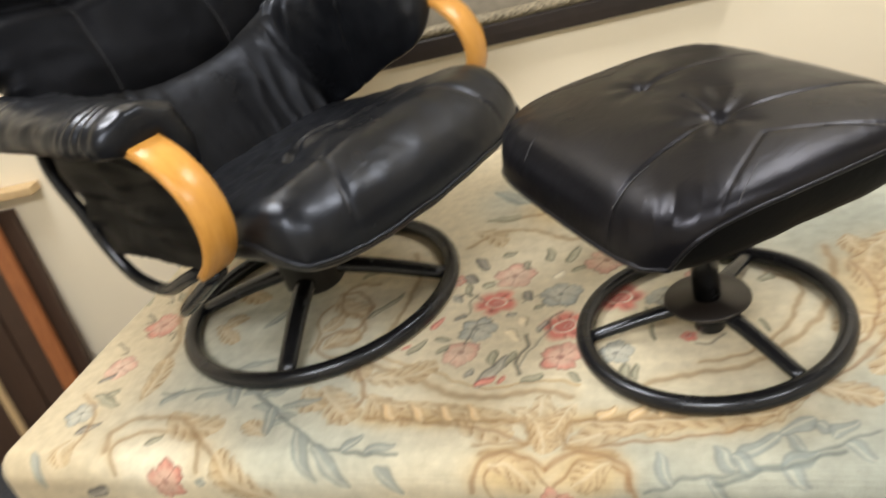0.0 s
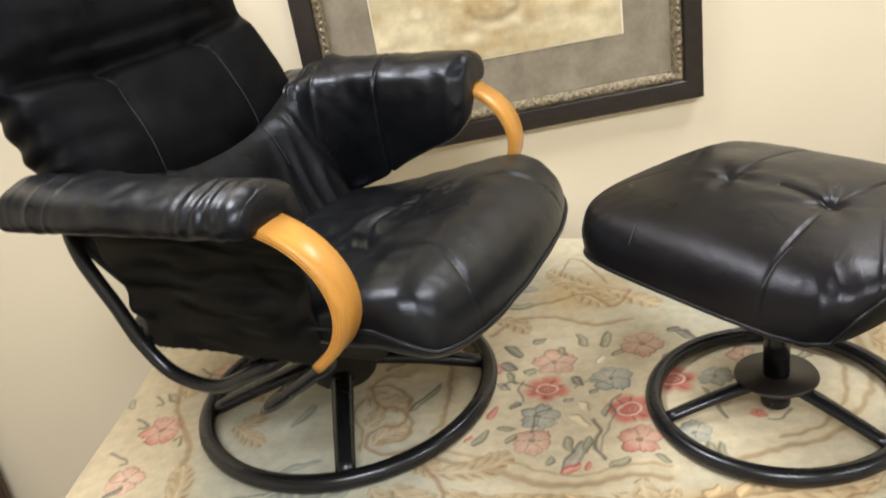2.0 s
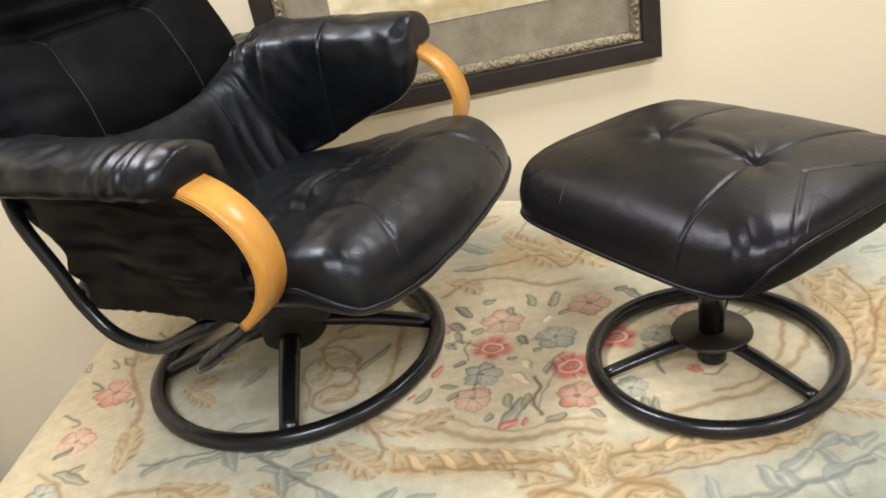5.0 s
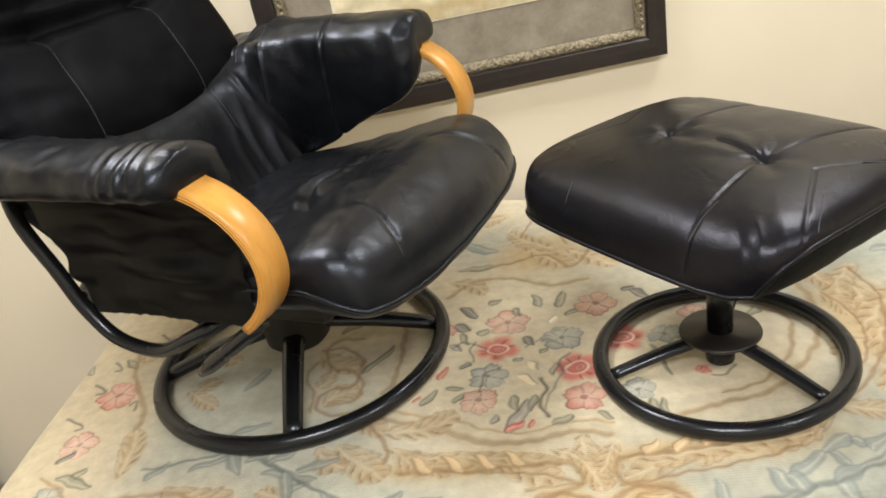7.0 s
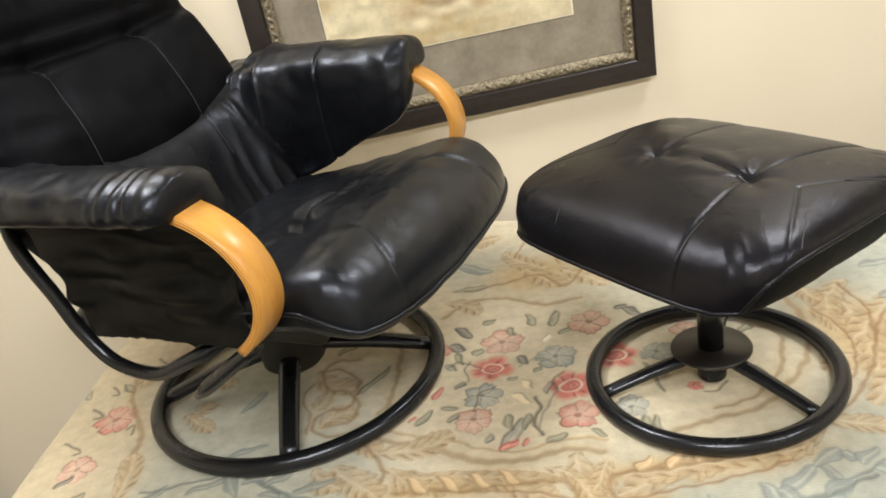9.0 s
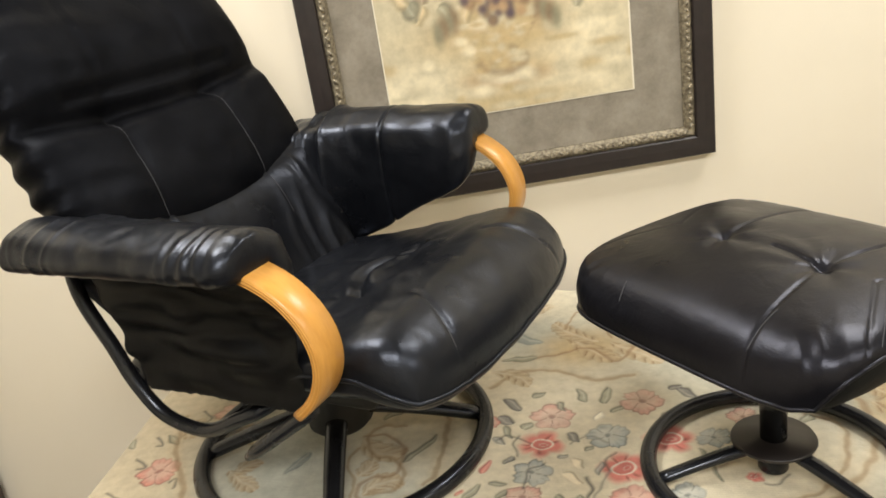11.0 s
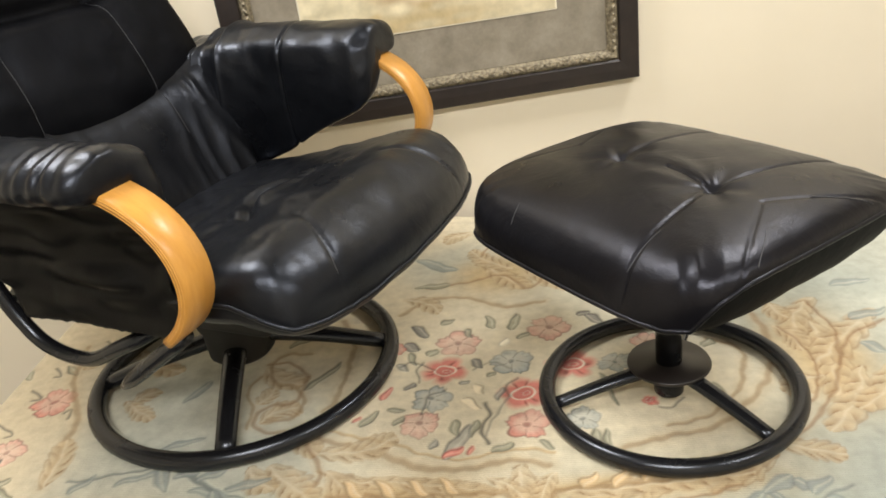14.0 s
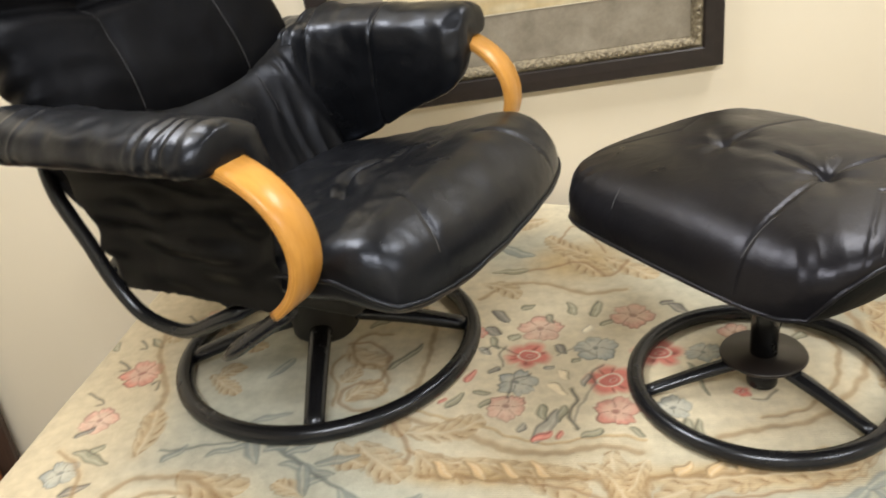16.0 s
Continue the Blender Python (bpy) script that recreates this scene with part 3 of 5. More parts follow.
    vine("rust", 0.004, (1.143, -0.079), (1.133, -0.040), (1.092, -0.019), (1.054, -0.035), (1.033, -0.062))
    acanthus(1.001, -0.063, 0.934, -0.026, 0.036, "gold")
    acanthus(1.057, -0.061, 1.117, -0.024, 0.035, "gold")
    acanthus(1.021, -0.009, 1.027, 0.074, 0.039, "gold")
    blossom(1.029, -0.092, 0.030, "rose")
    vine("slate", 0.004, (1.157, -0.069), (1.208, -0.048), (1.266, -0.038), (1.323, -0.027), (1.379, -0.007), (1.466, 0.034))
    leaf(1.194, -0.054, 1.178, -0.008, 0.021, "slate")
    leaf(1.245, -0.043, 1.271, -0.085, 0.021, "slate")
    leaf(1.280, -0.033, 1.253, 0.003, 0.020, "slate")
    leaf(1.337, -0.022, 1.373, -0.055, 0.022, "slate")
    leaf(1.366, -0.007, 1.349, 0.029, 0.020, "slate")
    leaf(1.422, 0.013, 1.450, -0.016, 0.020, "slate")
    leaf(1.623, 0.451, 1.696, 0.481, 0.026, "slate")
    leaf(1.613, 0.377, 1.642, 0.338, 0.025, "slate")
    leaf(1.630, 0.579, 1.710, 0.589, 0.025, "slate")
    leaf(1.281, -0.020, 1.345, 0.030, 0.024, "slate")
    leaf(1.339, -0.027, 1.386, -0.005, 0.024, "slate")
    leaf(1.409, 0.033, 1.384, 0.048, 0.021, "slate")
    # bouquet
    leaf(0.831, 0.504, 0.791, 0.546, 0.021, "ink")
    leaf(0.793, 0.449, 0.815, 0.406, 0.016, "moss")
    leaf(0.779, 0.483, 0.814, 0.455, 0.026, "ink")
    leaf(0.831, 0.432, 0.851, 0.458, 0.023, "moss")
    blossom(0.892, 0.470, 0.046, "pink")
    blossom(1.070, 0.503, 0.045, "pink")
    blossom(1.247, 0.427, 0.029, "pink")
    blossom(1.104, 0.372, 0.046, "red")
    blossom(0.868, 0.380, 0.044, "red")
    blossom(1.014, 0.296, 0.046, "red")
    blossom(1.017, 0.211, 0.040, "rose")
    blossom(0.835, 0.228, 0.037, "pink")
    blossom(0.995, 0.394, 0.041, "slateF")
    blossom(0.851, 0.296, 0.039, "slateF")
    blossom(1.182, 0.368, 0.032, "slateF")
    blossom(1.107, 0.215, 0.031, "slateF")
    leaf(1.127, 0.138, 1.123, 0.190, 0.017, "moss")
    leaf(1.141, 0.143, 1.143, 0.186, 0.014, "moss")
    leaf(0.960, 0.510, 0.946, 0.569, 0.021, "moss")
    leaf(0.994, 0.502, 1.011, 0.566, 0.021, "moss")
    leaf(0.972, 0.444, 0.991, 0.471, 0.016, "pale")
    leaf(0.920, 0.414, 0.940, 0.378, 0.016, "ink")
    leaf(1.130, 0.538, 1.156, 0.555, 0.019, "ink")
    leaf(1.149, 0.546, 1.175, 0.499, 0.022, "ink")
    leaf(0.922, 0.330, 0.946, 0.300, 0.021, "sand")
    leaf(0.904, 0.290, 0.938, 0.259, 0.023, "sand")
    vine("ink", 0.005, (0.947, 0.274), (0.953, 0.241), (0.940, 0.208), (0.949, 0.168))
    leaf(0.931, 0.228, 0.922, 0.184, 0.016, "moss")
    leaf(0.892, 0.235, 0.900, 0.188, 0.018, "moss")
    leaf(0.989, 0.167, 0.954, 0.143, 0.018, "moss")
    leaf(0.884, 0.133, 0.921, 0.222, 0.025, "inkL")
    leaf(0.879, 0.140, 0.909, 0.164, 0.015, "red")
    leaf(0.917, 0.142, 0.927, 0.162, 0.010, "red")
    leaf(1.216, 0.252, 1.239, 0.240, 0.014, "red")
    vine("ink", 0.003, (1.237, 0.232), (1.257, 0.229), (1.279, 0.257))
    leaf(1.366, 0.422, 1.343, 0.397, 0.023, "moss")
    leaf(1.331, 0.289, 1.348, 0.253, 0.009, "moss")
    leaf(0.754, 0.274, 0.731, 0.229, 0.017, "moss")
    leaf(0.758, 0.303, 0.772, 0.339, 0.015, "red")
    leaf(0.715, 0.244, 0.729, 0.261, 0.010, "red")
    leaf(0.770, 0.271, 0.806, 0.265, 0.015, "moss")
    leaf(1.161, 0.287, 1.171, 0.243, 0.008, "moss")
    leaf(1.151, 0.341, 1.158, 0.301, 0.009, "moss")
    leaf(0.849, 0.545, 0.879, 0.561, 0.017, "moss")
    leaf(0.902, 0.522, 0.918, 0.486, 0.014, "moss")
    leaf(1.008, 0.467, 1.033, 0.494, 0.016, "moss")
    leaf(0.944, 0.353, 0.966, 0.362, 0.013, "moss")
    leaf(0.895, 0.335, 0.917, 0.345, 0.013, "inkL")
    leaf(0.978, 0.320, 0.965, 0.279, 0.013, "inkL")
    leaf(1.064, 0.304, 1.049, 0.273, 0.013, "moss")
    leaf(1.100, 0.448, 1.124, 0.463, 0.014, "inkL")
    leaf(0.815, 0.349, 0.800, 0.325, 0.015, "ink")
    leaf(0.807, 0.249, 0.787, 0.228, 0.014, "moss")
    leaf(0.866, 0.185, 0.851, 0.163, 0.012, "inkL")
    leaf(1.035, 0.167, 1.055, 0.142, 0.014, "moss")
    leaf(0.775, 0.413, 0.798, 0.386, 0.013, "inkL")
    leaf(1.132, 0.292, 1.112, 0.262, 0.013, "inkL")
    blossom(0.768, 0.465, 0.019, "rose")
    blossom(1.225, 0.250, 0.015, "red")
    vine("ink", 0.003, (0.828, 0.413), (0.815, 0.386), (0.824, 0.348))
    vine("ink", 0.003, (1.001, 0.342), (0.983, 0.319), (0.991, 0.292))
    vine("tan", 0.006, (0.591, 0.469), (0.541, 0.478), (0.519, 0.432), (0.546, 0.379), (0.588, 0.363), (0.612, 0.314), (0.597, 0.266), (0.555, 0.265))
    vine("tan", 0.005, (0.507, 0.405), (0.494, 0.352), (0.522, 0.295), (0.521, 0.246))
    acanthus(1.538, 0.194, 1.628, 0.306, 0.046, "gold")
    acanthus(1.516, 0.467, 1.495, 0.533, 0.038, "gold")
    acanthus(1.440, 0.236, 1.516, 0.288, 0.045, "gold")
    acanthus(1.507, 0.362, 1.479, 0.448, 0.043, "gold")
    vine("rust", 0.004, (1.397, 0.124), (1.462, 0.201), (1.507, 0.290), (1.514, 0.380), (1.488, 0.446))
    vine("tan", 0.005, (0.677, 0.122), (0.780, 0.065), (0.855, 0.077), (0.954, 0.056), (1.042, 0.061))
    vine("tan", 0.004, (1.051, 0.055), (1.127, 0.066), (1.208, 0.088), (1.287, 0.104), (1.364, 0.114))
    acanthus(0.759, 0.065, 0.688, 0.122, 0.041, "gold")
    acanthus(0.908, 0.057, 0.810, 0.098, 0.034, "gold")
    acanthus(1.096, 0.037, 1.176, 0.077, 0.033, "gold")
    acanthus(1.208, 0.047, 1.287, 0.092, 0.032, "gold")
    acanthus(1.307, 0.057, 1.386, 0.113, 0.033, "gold")
    # long body of the lower scroll
    acanthus(0.969, 0.053, 0.717, 0.099, 0.025, "gold")
    acanthus(1.342, 0.067, 1.063, 0.049, 0.029, "gold")
    vine("tan", 0.004, (0.905, 0.006), (0.956, 0.007), (1.007, 0.015), (1.037, 0.047))
    vine("tan", 0.004, (1.047, 0.004), (1.085, -0.015), (1.126, -0.011))
    leaf(1.389, 0.060, 1.343, 0.024, 0.025, "slate")
    leaf(1.275, -0.013, 1.314, -0.035, 0.024, "slate")
    leaf(1.405, 0.021, 1.440, 0.053, 0.023, "slate")
    vine("slate", 0.006, (1.255, -0.051), (1.297, -0.038), (1.356, -0.023), (1.416, -0.003))

    # trefoil, volutes and cartouche at the front
    acanthus(1.020, 0.002, 1.004, 0.114, 0.040, "gold")
    acanthus(1.008, 0.026, 0.952, 0.086, 0.028, "gold")
    acanthus(1.020, 0.026, 1.056, 0.090, 0.028, "gold")
    vine("tan", 0.006, (0.708, 0.066), (0.760, 0.062), (0.860, 0.058), (0.936, 0.058), (0.976, 0.046), (0.992, 0.022), (0.976, -0.002), (0.920, -0.010))
    vine("tan", 0.006, (1.364, 0.102), (1.284, 0.078), (1.208, 0.062), (1.092, 0.058), (1.052, 0.050), (1.044, 0.022), (1.064, -0.002), (1.120, -0.006))
    vine("rust", 0.006, (0.908, -0.070), (0.916, -0.030), (0.948, -0.010), (0.992, -0.018), (1.020, -0.034))
    vine("rust", 0.006, (1.136, -0.066), (1.136, -0.030), (1.100, -0.010), (1.052, -0.014), (1.020, -0.034))
    leaf(0.760, 0.058, 0.720, 0.098, 0.020, "gold")
    leaf(0.812, 0.058, 0.772, 0.098, 0.020, "gold")
    leaf(0.860, 0.058, 0.824, 0.094, 0.020, "gold")
    leaf(0.908, 0.058, 0.872, 0.094, 0.020, "gold")
    leaf(1.092, 0.058, 1.116, 0.090, 0.020, "gold")
    leaf(1.140, 0.058, 1.164, 0.090, 0.020, "gold")
    leaf(1.184, 0.062, 1.208, 0.094, 0.020, "gold")
    leaf(1.228, 0.066, 1.252, 0.098, 0.020, "gold")
    leaf(1.268, 0.074, 1.296, 0.106, 0.020, "gold")
    vine("tan", 0.008, (0.212, -0.014), (0.196, 0.038), (0.244, 0.074), (0.340, 0.062), (0.404, 0.006), (0.416, -0.046))
    # stems of the bouquet
    vine("ink", 0.003, (0.832, 0.254), (0.848, 0.306), (0.876, 0.322))
    vine("ink", 0.003, (0.784, 0.402), (0.808, 0.418), (0.848, 0.386))
    vine("inkL", 0.003, (0.924, 0.374), (0.956, 0.398), (0.992, 0.374))
    vine("inkL", 0.003, (0.992, 0.290), (0.968, 0.254), (0.948, 0.190))


def rug():
    xs = np.arange(-R_DROP, 2.05, R_STEP)
    n = int((back_depth(0.8) + R_DROP) / R_STEP)
    back = np.array([back_depth(max(x, 0.0)) for x in xs])
    k = np.linspace(0, 1, n)
    S = np.repeat(xs[:, None], n, 1)
    T = -R_DROP + (back[:, None] + R_DROP) * k[None, :]
    # hand-hooked: the drawing wavers a little
    wave = [sum(math.sin(p + 1.3 * q) * np.sin((31 + 37 * q) * (S * math.cos(p + q) + T * math.sin(p + q)) + 5 * p * q) for q in range(1, 5)) for p in (0.4, 2.1)]
    c = Canvas(S + 0.0016 * wave[0], T + 0.0016 * wave[1], "sand")
    # the broad ground tones
    c.blend((slice(None), slice(None)), np.clip((S - 0.16) * 8, 0, 1), TINT["cream"], 0.8)
    # grey-green field to the right, deepened for the room light falling off there
    c.blend((slice(None), slice(None)), np.clip((S - 0.80) * 2.2, 0, 1), TINT["fog"], 0.85)
    weave_rug(c)
    ds, dt = np.maximum(0, -S), np.maximum(0, -T)
    d = np.hypot(ds, dt)
    a = np.minimum(d / R_EDGE, math.pi / 2)
    out = R_EDGE * np.sin(a)
    down = R_EDGE * (1 - np.cos(a)) + np.maximum(0, d - R_EDGE * math.pi / 2)
    safe = np.maximum(d, 1e-9)
    lum = c.C.mean(2)
    relief = 0.0012 * (lum - lum.mean()) / 0.2 + 0.0015 * np.sin(S * 21) * np.sin(T * 17)
    P = np.stack([np.maximum(S, 0) - ds / safe * out, np.maximum(T, 0) - dt / safe * out, -down + relief - 0.002], -1)
    me = canvas_mesh("rug", P)
    c.tint_attribute(me)
    me.materials.append(RUG_MAT)
    ob = new("rug", me)
    ob.matrix_world = POD
    tagged(ob, "cream wool rug with floral pattern draped over the podium", "rug")


rug()

# ---- the recliner ----
CHAIR = pose(0, 0, 0, 0, 0, -10)                            # x ahead of the seat, y to its left hand, origin at the base ring's middle


def circle(r, z, n=72, cx=0.0, cy=0.0):
    return [Vector((cx + r * math.cos(2 * math.pi * k / n), cy + r * math.sin(2 * math.pi * k / n), z)) for k in range(n)]


def bar(a, b, n=2):
    a, b = Vector(a), Vector(b)
    return [a.lerp(b, i / n) for i in range(n + 1)]


def ring_base(th, radius, tube, spokes, hub_z, wide):
    part("base_ring", tube_bm(circle(radius, tube), tube, 16, closed=True), STEEL, th)
    for a in spokes:
        d = Vector((math.cos(radians(a)), math.sin(radians(a)), 0))
        p = [d * 0.03 + Vector((0, 0, hub_z)), d * (radius * 0.55) + Vector((0, 0, hub_z * 0.55 + tube * 0.5)), d * (radius - tube * 0.6) + Vector((0, 0, tube * 1.05))]
        part("spoke", tube_bm(spline(p, 10), [tube * wide * (1 - 0.02 * i) for i in range(11)], 14, flat=0.72), STEEL, th)


SEAT_TOP = soft([-0.26, -0.1, 0.05, 0.18, 0.27, 0.325, 0.352, 0.395, 0.415, 0.435, 0.5], [0.310, 0.325, 0.350, 0.380, 0.406, 0.414, 0.404, 0.374, 0.354, 0.328, 0.30], 0.011)
SEAT_EDGE = soft([-0.26, 0.0, 0.20, 0.29, 0.343, 0.394, 0.425, 0.46], [0.262, 0.300, 0.352, 0.356, 0.340, 0.316, 0.300, 0.296], 0.012)


def seat_fn(s, t, side):
    """Seat cushion: s across, t from the back to the front."""
    u = 0.09 + 0.335 * t - (0.032 * s * s * max(t, 0) ** 2)
    half = 0.274 + 0.032 * min(1.0, (t + 1) / 1.4)
    v = half * s * (1 - 0.035 * max(t, 0) ** 5 - 0.035 * abs(t) ** 9)
    v = math.copysign(min(abs(v), 0.299), v)
    u -= math.copysign(0.012, t) * (abs(s) ** 9) * abs(t) ** 3
    u += 0.012 * max(s, 0) * max(t, 0) ** 2
    edge = ((1 - abs(s) ** 16) * (1 - abs(t) ** 26)) ** 0.52 if abs(s) < 1 and abs(t) < 1 else 0.0
    top, mid = SEAT_TOP(u), SEAT_EDGE(u) + 0.0035 * fuzz(u, v, 0, 16, 2.2)
    if side < 0:
        return Vector((u, v, mid - (0.012 + 0.040 * min(1.0, max(0.0, t + 0.1) * 2)) * math.sqrt(max(0.0, (1 - s ** 12) * (1 - abs(t) ** 5)))))
    z = mid + (max(top, mid) - mid) * edge
    # crown, tufts with creases, seams and slack leather
    z += 0.010 * edge * (1 - s * s) + 0.010 * edge * max(s, 0) * max(0.0, 0.6 - t)
    for sv in (-1, 1):
        d = math.hypot(u - 0.17, v - sv * 0.085)
        z -= 0.011 * gauss(d, 0.026)
        ds, k = seg_dist(u, v, 0.305, sv * 0.132, 0.43, sv * 0.205)
        z -= 0.0045 * gauss(ds, 0.0034)
        ds, k = seg_dist(u, v, 0.17, sv * 0.085, -0.2, sv * 0.10)
        z -= 0.003 * gauss(ds, 0.008)
    arc = abs(u - 0.17 + 0.035 * (1 - (v / 0.085) ** 2))
    if abs(v) < 0.11:
        z -= 0.009 * gauss(arc, 0.010) * (1 - (v / 0.11) ** 4)
        z += 0.008 * gauss(arc - 0.025, 0.015) * (1 - (v / 0.11) ** 4)
    r = math.hypot(u - 0.14, v * 0.8)
    z += edge * 0.006 * fuzz(u * 2.0, v * 0.8, 0, 13, 3.1) * gauss(r, 0.19)
    z += edge * 0.0022 * fuzz(u, v, 0, 24, 1.7)
    # sharp little creases running across the slack middle
    cr = abs(fuzz(u * 1.5 + 0.25 * v, v * 0.55, 0, 15, 12.0))
    z -= edge * 0.0022 * gauss(cr, 0.11) * gauss(math.hypot(u - 0.13, v * 0.7), 0.12)
    # the welt puckers towards the front corners
    z += 0.005 * (abs(s) * max(t, 0)) ** 4 * fuzz(u, v, 0, 55, 9.0) * edge
    return Vector((u, v, z))


def rim_path(f, n=48, lift=0.0, inset=1.0):
    pts = []
    for s0, t0, s1, t1 in ((-1, -1, -1, 1), (-1, 1, 1, 1), (1, 1, 1, -1), (1, -1, -1, -1)):
        for i in range(n):
            k = i / n
            p = f(s0 + (s1 - s0) * k, t0 + (t1 - t0) * k, 1)
            pts.append(p + Vector((0, 0, lift)))
    return pts


BACK_LO, BACK_DIR = Vector((-0.138, 0, 0.505)), Vector((-0.444, 0, 0.896)).normalized()
BACK_N = Vector((BACK_DIR.z, 0, -BACK_DIR.x))               # out of the backrest's face


def back_fn(s, t, side):
    """Backrest cushion: s across, t upwards, 0.72 m tall."""
    k = (t + 1) / 2
    half = 0.312 - 0.055 * k ** 1.3
    v = half * s * (1 - 0.04 * abs(t) ** 6)
    h = 0.72 * k + 0.055 * s * s * (1 - k) ** 3             # its lower edge rises to the sides
    edge = ((1 - abs(s) ** 7) * (1 - abs(t) ** 10)) ** 0.45 if abs(s) < 1 and abs(t) < 1 else 0.0
    d = 0.050 * edge if side > 0 else -0.085 * edge
    if side > 0:
        d -= 0.026 * gauss(h - 0.232 - 0.02 * s * s, 0.020) * edge
        d -= 0.012 * gauss(h - 0.275, 0.012) * edge * (1 if abs(v) < 0.2 else 0.4)
        d += 0.016 * gauss(h - 0.36, 0.07) * edge
        for sv in (-0.120, 0.120):
            ds, q = seg_dist(v, h, sv * 1.10, 0.0, sv, 0.232)
            d -= 0.0042 * gauss(ds, 0.0055)
            d -= 0.014 * gauss(math.hypot(v - sv, h - 0.232), 0.028)
            ds, q = seg_dist(v, h, sv, 0.24, sv * 0.9, 0.70)
            d -= 0.003 * gauss(ds, 0.006)
        d += 0.003 * fuzz(v, h, 0, 18, 5.0) * edge
        d += 0.005 * max(0.0, -s) ** 2 * edge * math.sin(h * 95 + 3 * fuzz(v, h, 0, 9, 2)) * (0.5 + fuzz(v, h, 0, 6, 7))
    else:
        d += 0.02 * fuzz(v, h * 1.6, 0, 9, 3.0) * edge * abs(s) ** 2
    # ruched sides
    if s < -0.8:
        v -= 0.005 * math.sin(h * 130 + 4 * fuzz(h, 0, 0, 8, 1)) * (abs(s) - 0.8) * 5
    d += 0.012 * s * s
    return BACK_LO + BACK_DIR * h + BACK_N * (d - 0.050) + Vector((0, v, 0))


def lumbar_fn(s, t, side):
    """Lower back panel between the backrest and the seat, flaring to the arms."""
    k = (t + 1) / 2
    v = (0.215 + 0.075 * k) * s
    z = 0.215 + 0.315 * k + 0.045 * s * s * k * k
    u = -0.075 - 0.125 * k + 0.060 * abs(s) ** 3 * (1 - 0.25 * k)
    edge = ((1 - abs(s) ** 7) * (1 - abs(t) ** 7)) ** 0.45 if abs(s) < 1 and abs(t) < 1 else 0.0
    d = (0.040 if side > 0 else -0.075) * edge
    if side > 0:
        d += 0.017 * abs(s) ** 1.5 * ((1 - 2 * abs(fuzz(v * 1.7 + 0.15 * z, z * 0.45, 0, 13, 2.0))) ** 2 - 0.4) * edge
        for sv in (-0.135, 0.135):
            d -= 0.0045 * gauss(seg_dist(v, z, sv, 0.54, sv * 1.1, 0.25)[0], 0.006)
    return Vector((u + d, v, z))


ARM_C, ARM_RU, ARM_RZ = (0.1285, 0.4215), 0.160, 0.122        # middle and mean radii of the bent wood's bow (ahead, up)
SKIRT = soft([-0.24, -0.2, 0.0, 0.12, 0.19, 0.235, 0.3], [0.275, 0.285, 0.362, 0.418, 0.444, 0.462, 0.48], 0.010)


def bent_arm_bm(v0, v1, thick=0.0155, shift=0.0):
    """A laminated wooden bow: straight under the pad, round the front and back below."""
    line = []
    for i in range(9):
        line.append((-0.16 + (ARM_C[0] + 0.16) * i / 8, ARM_C[1] + ARM_RZ, 0.0, 1.0))
    for i in range(1, 33):
        a = radians(90 - 138.5 * i / 32)
        line.append((ARM_C[0] + ARM_RU * math.cos(a), ARM_C[1] + ARM_RZ * math.sin(a), math.cos(a), math.sin(a)))
    bm = bmesh.new()
    h, c = thick / 2, 0.003 if thick > 0.01 else 0.0002
    ring = []
    prof = [(-h, v0 + c), (-h + c, v0), (h - c, v0), (h, v0 + c), (h, v1 - c), (h - c, v1), (-h + c, v1), (-h, v1 - c)]
    for u, z, nx, nz in line:
        ring.append([bm.verts.new((u + nx * (d + shift), v, z + nz * (d + shift))) for d, v in prof])
    for r0, r1 in zip(ring, ring[1:]):
        for k in range(8):
            bm.faces.new((r0[k], r0[(k + 1) % 8], r1[(k + 1) % 8], r1[k]))
    bm.faces.new(ring[0]), bm.faces.new(ring[-1])
    return bm


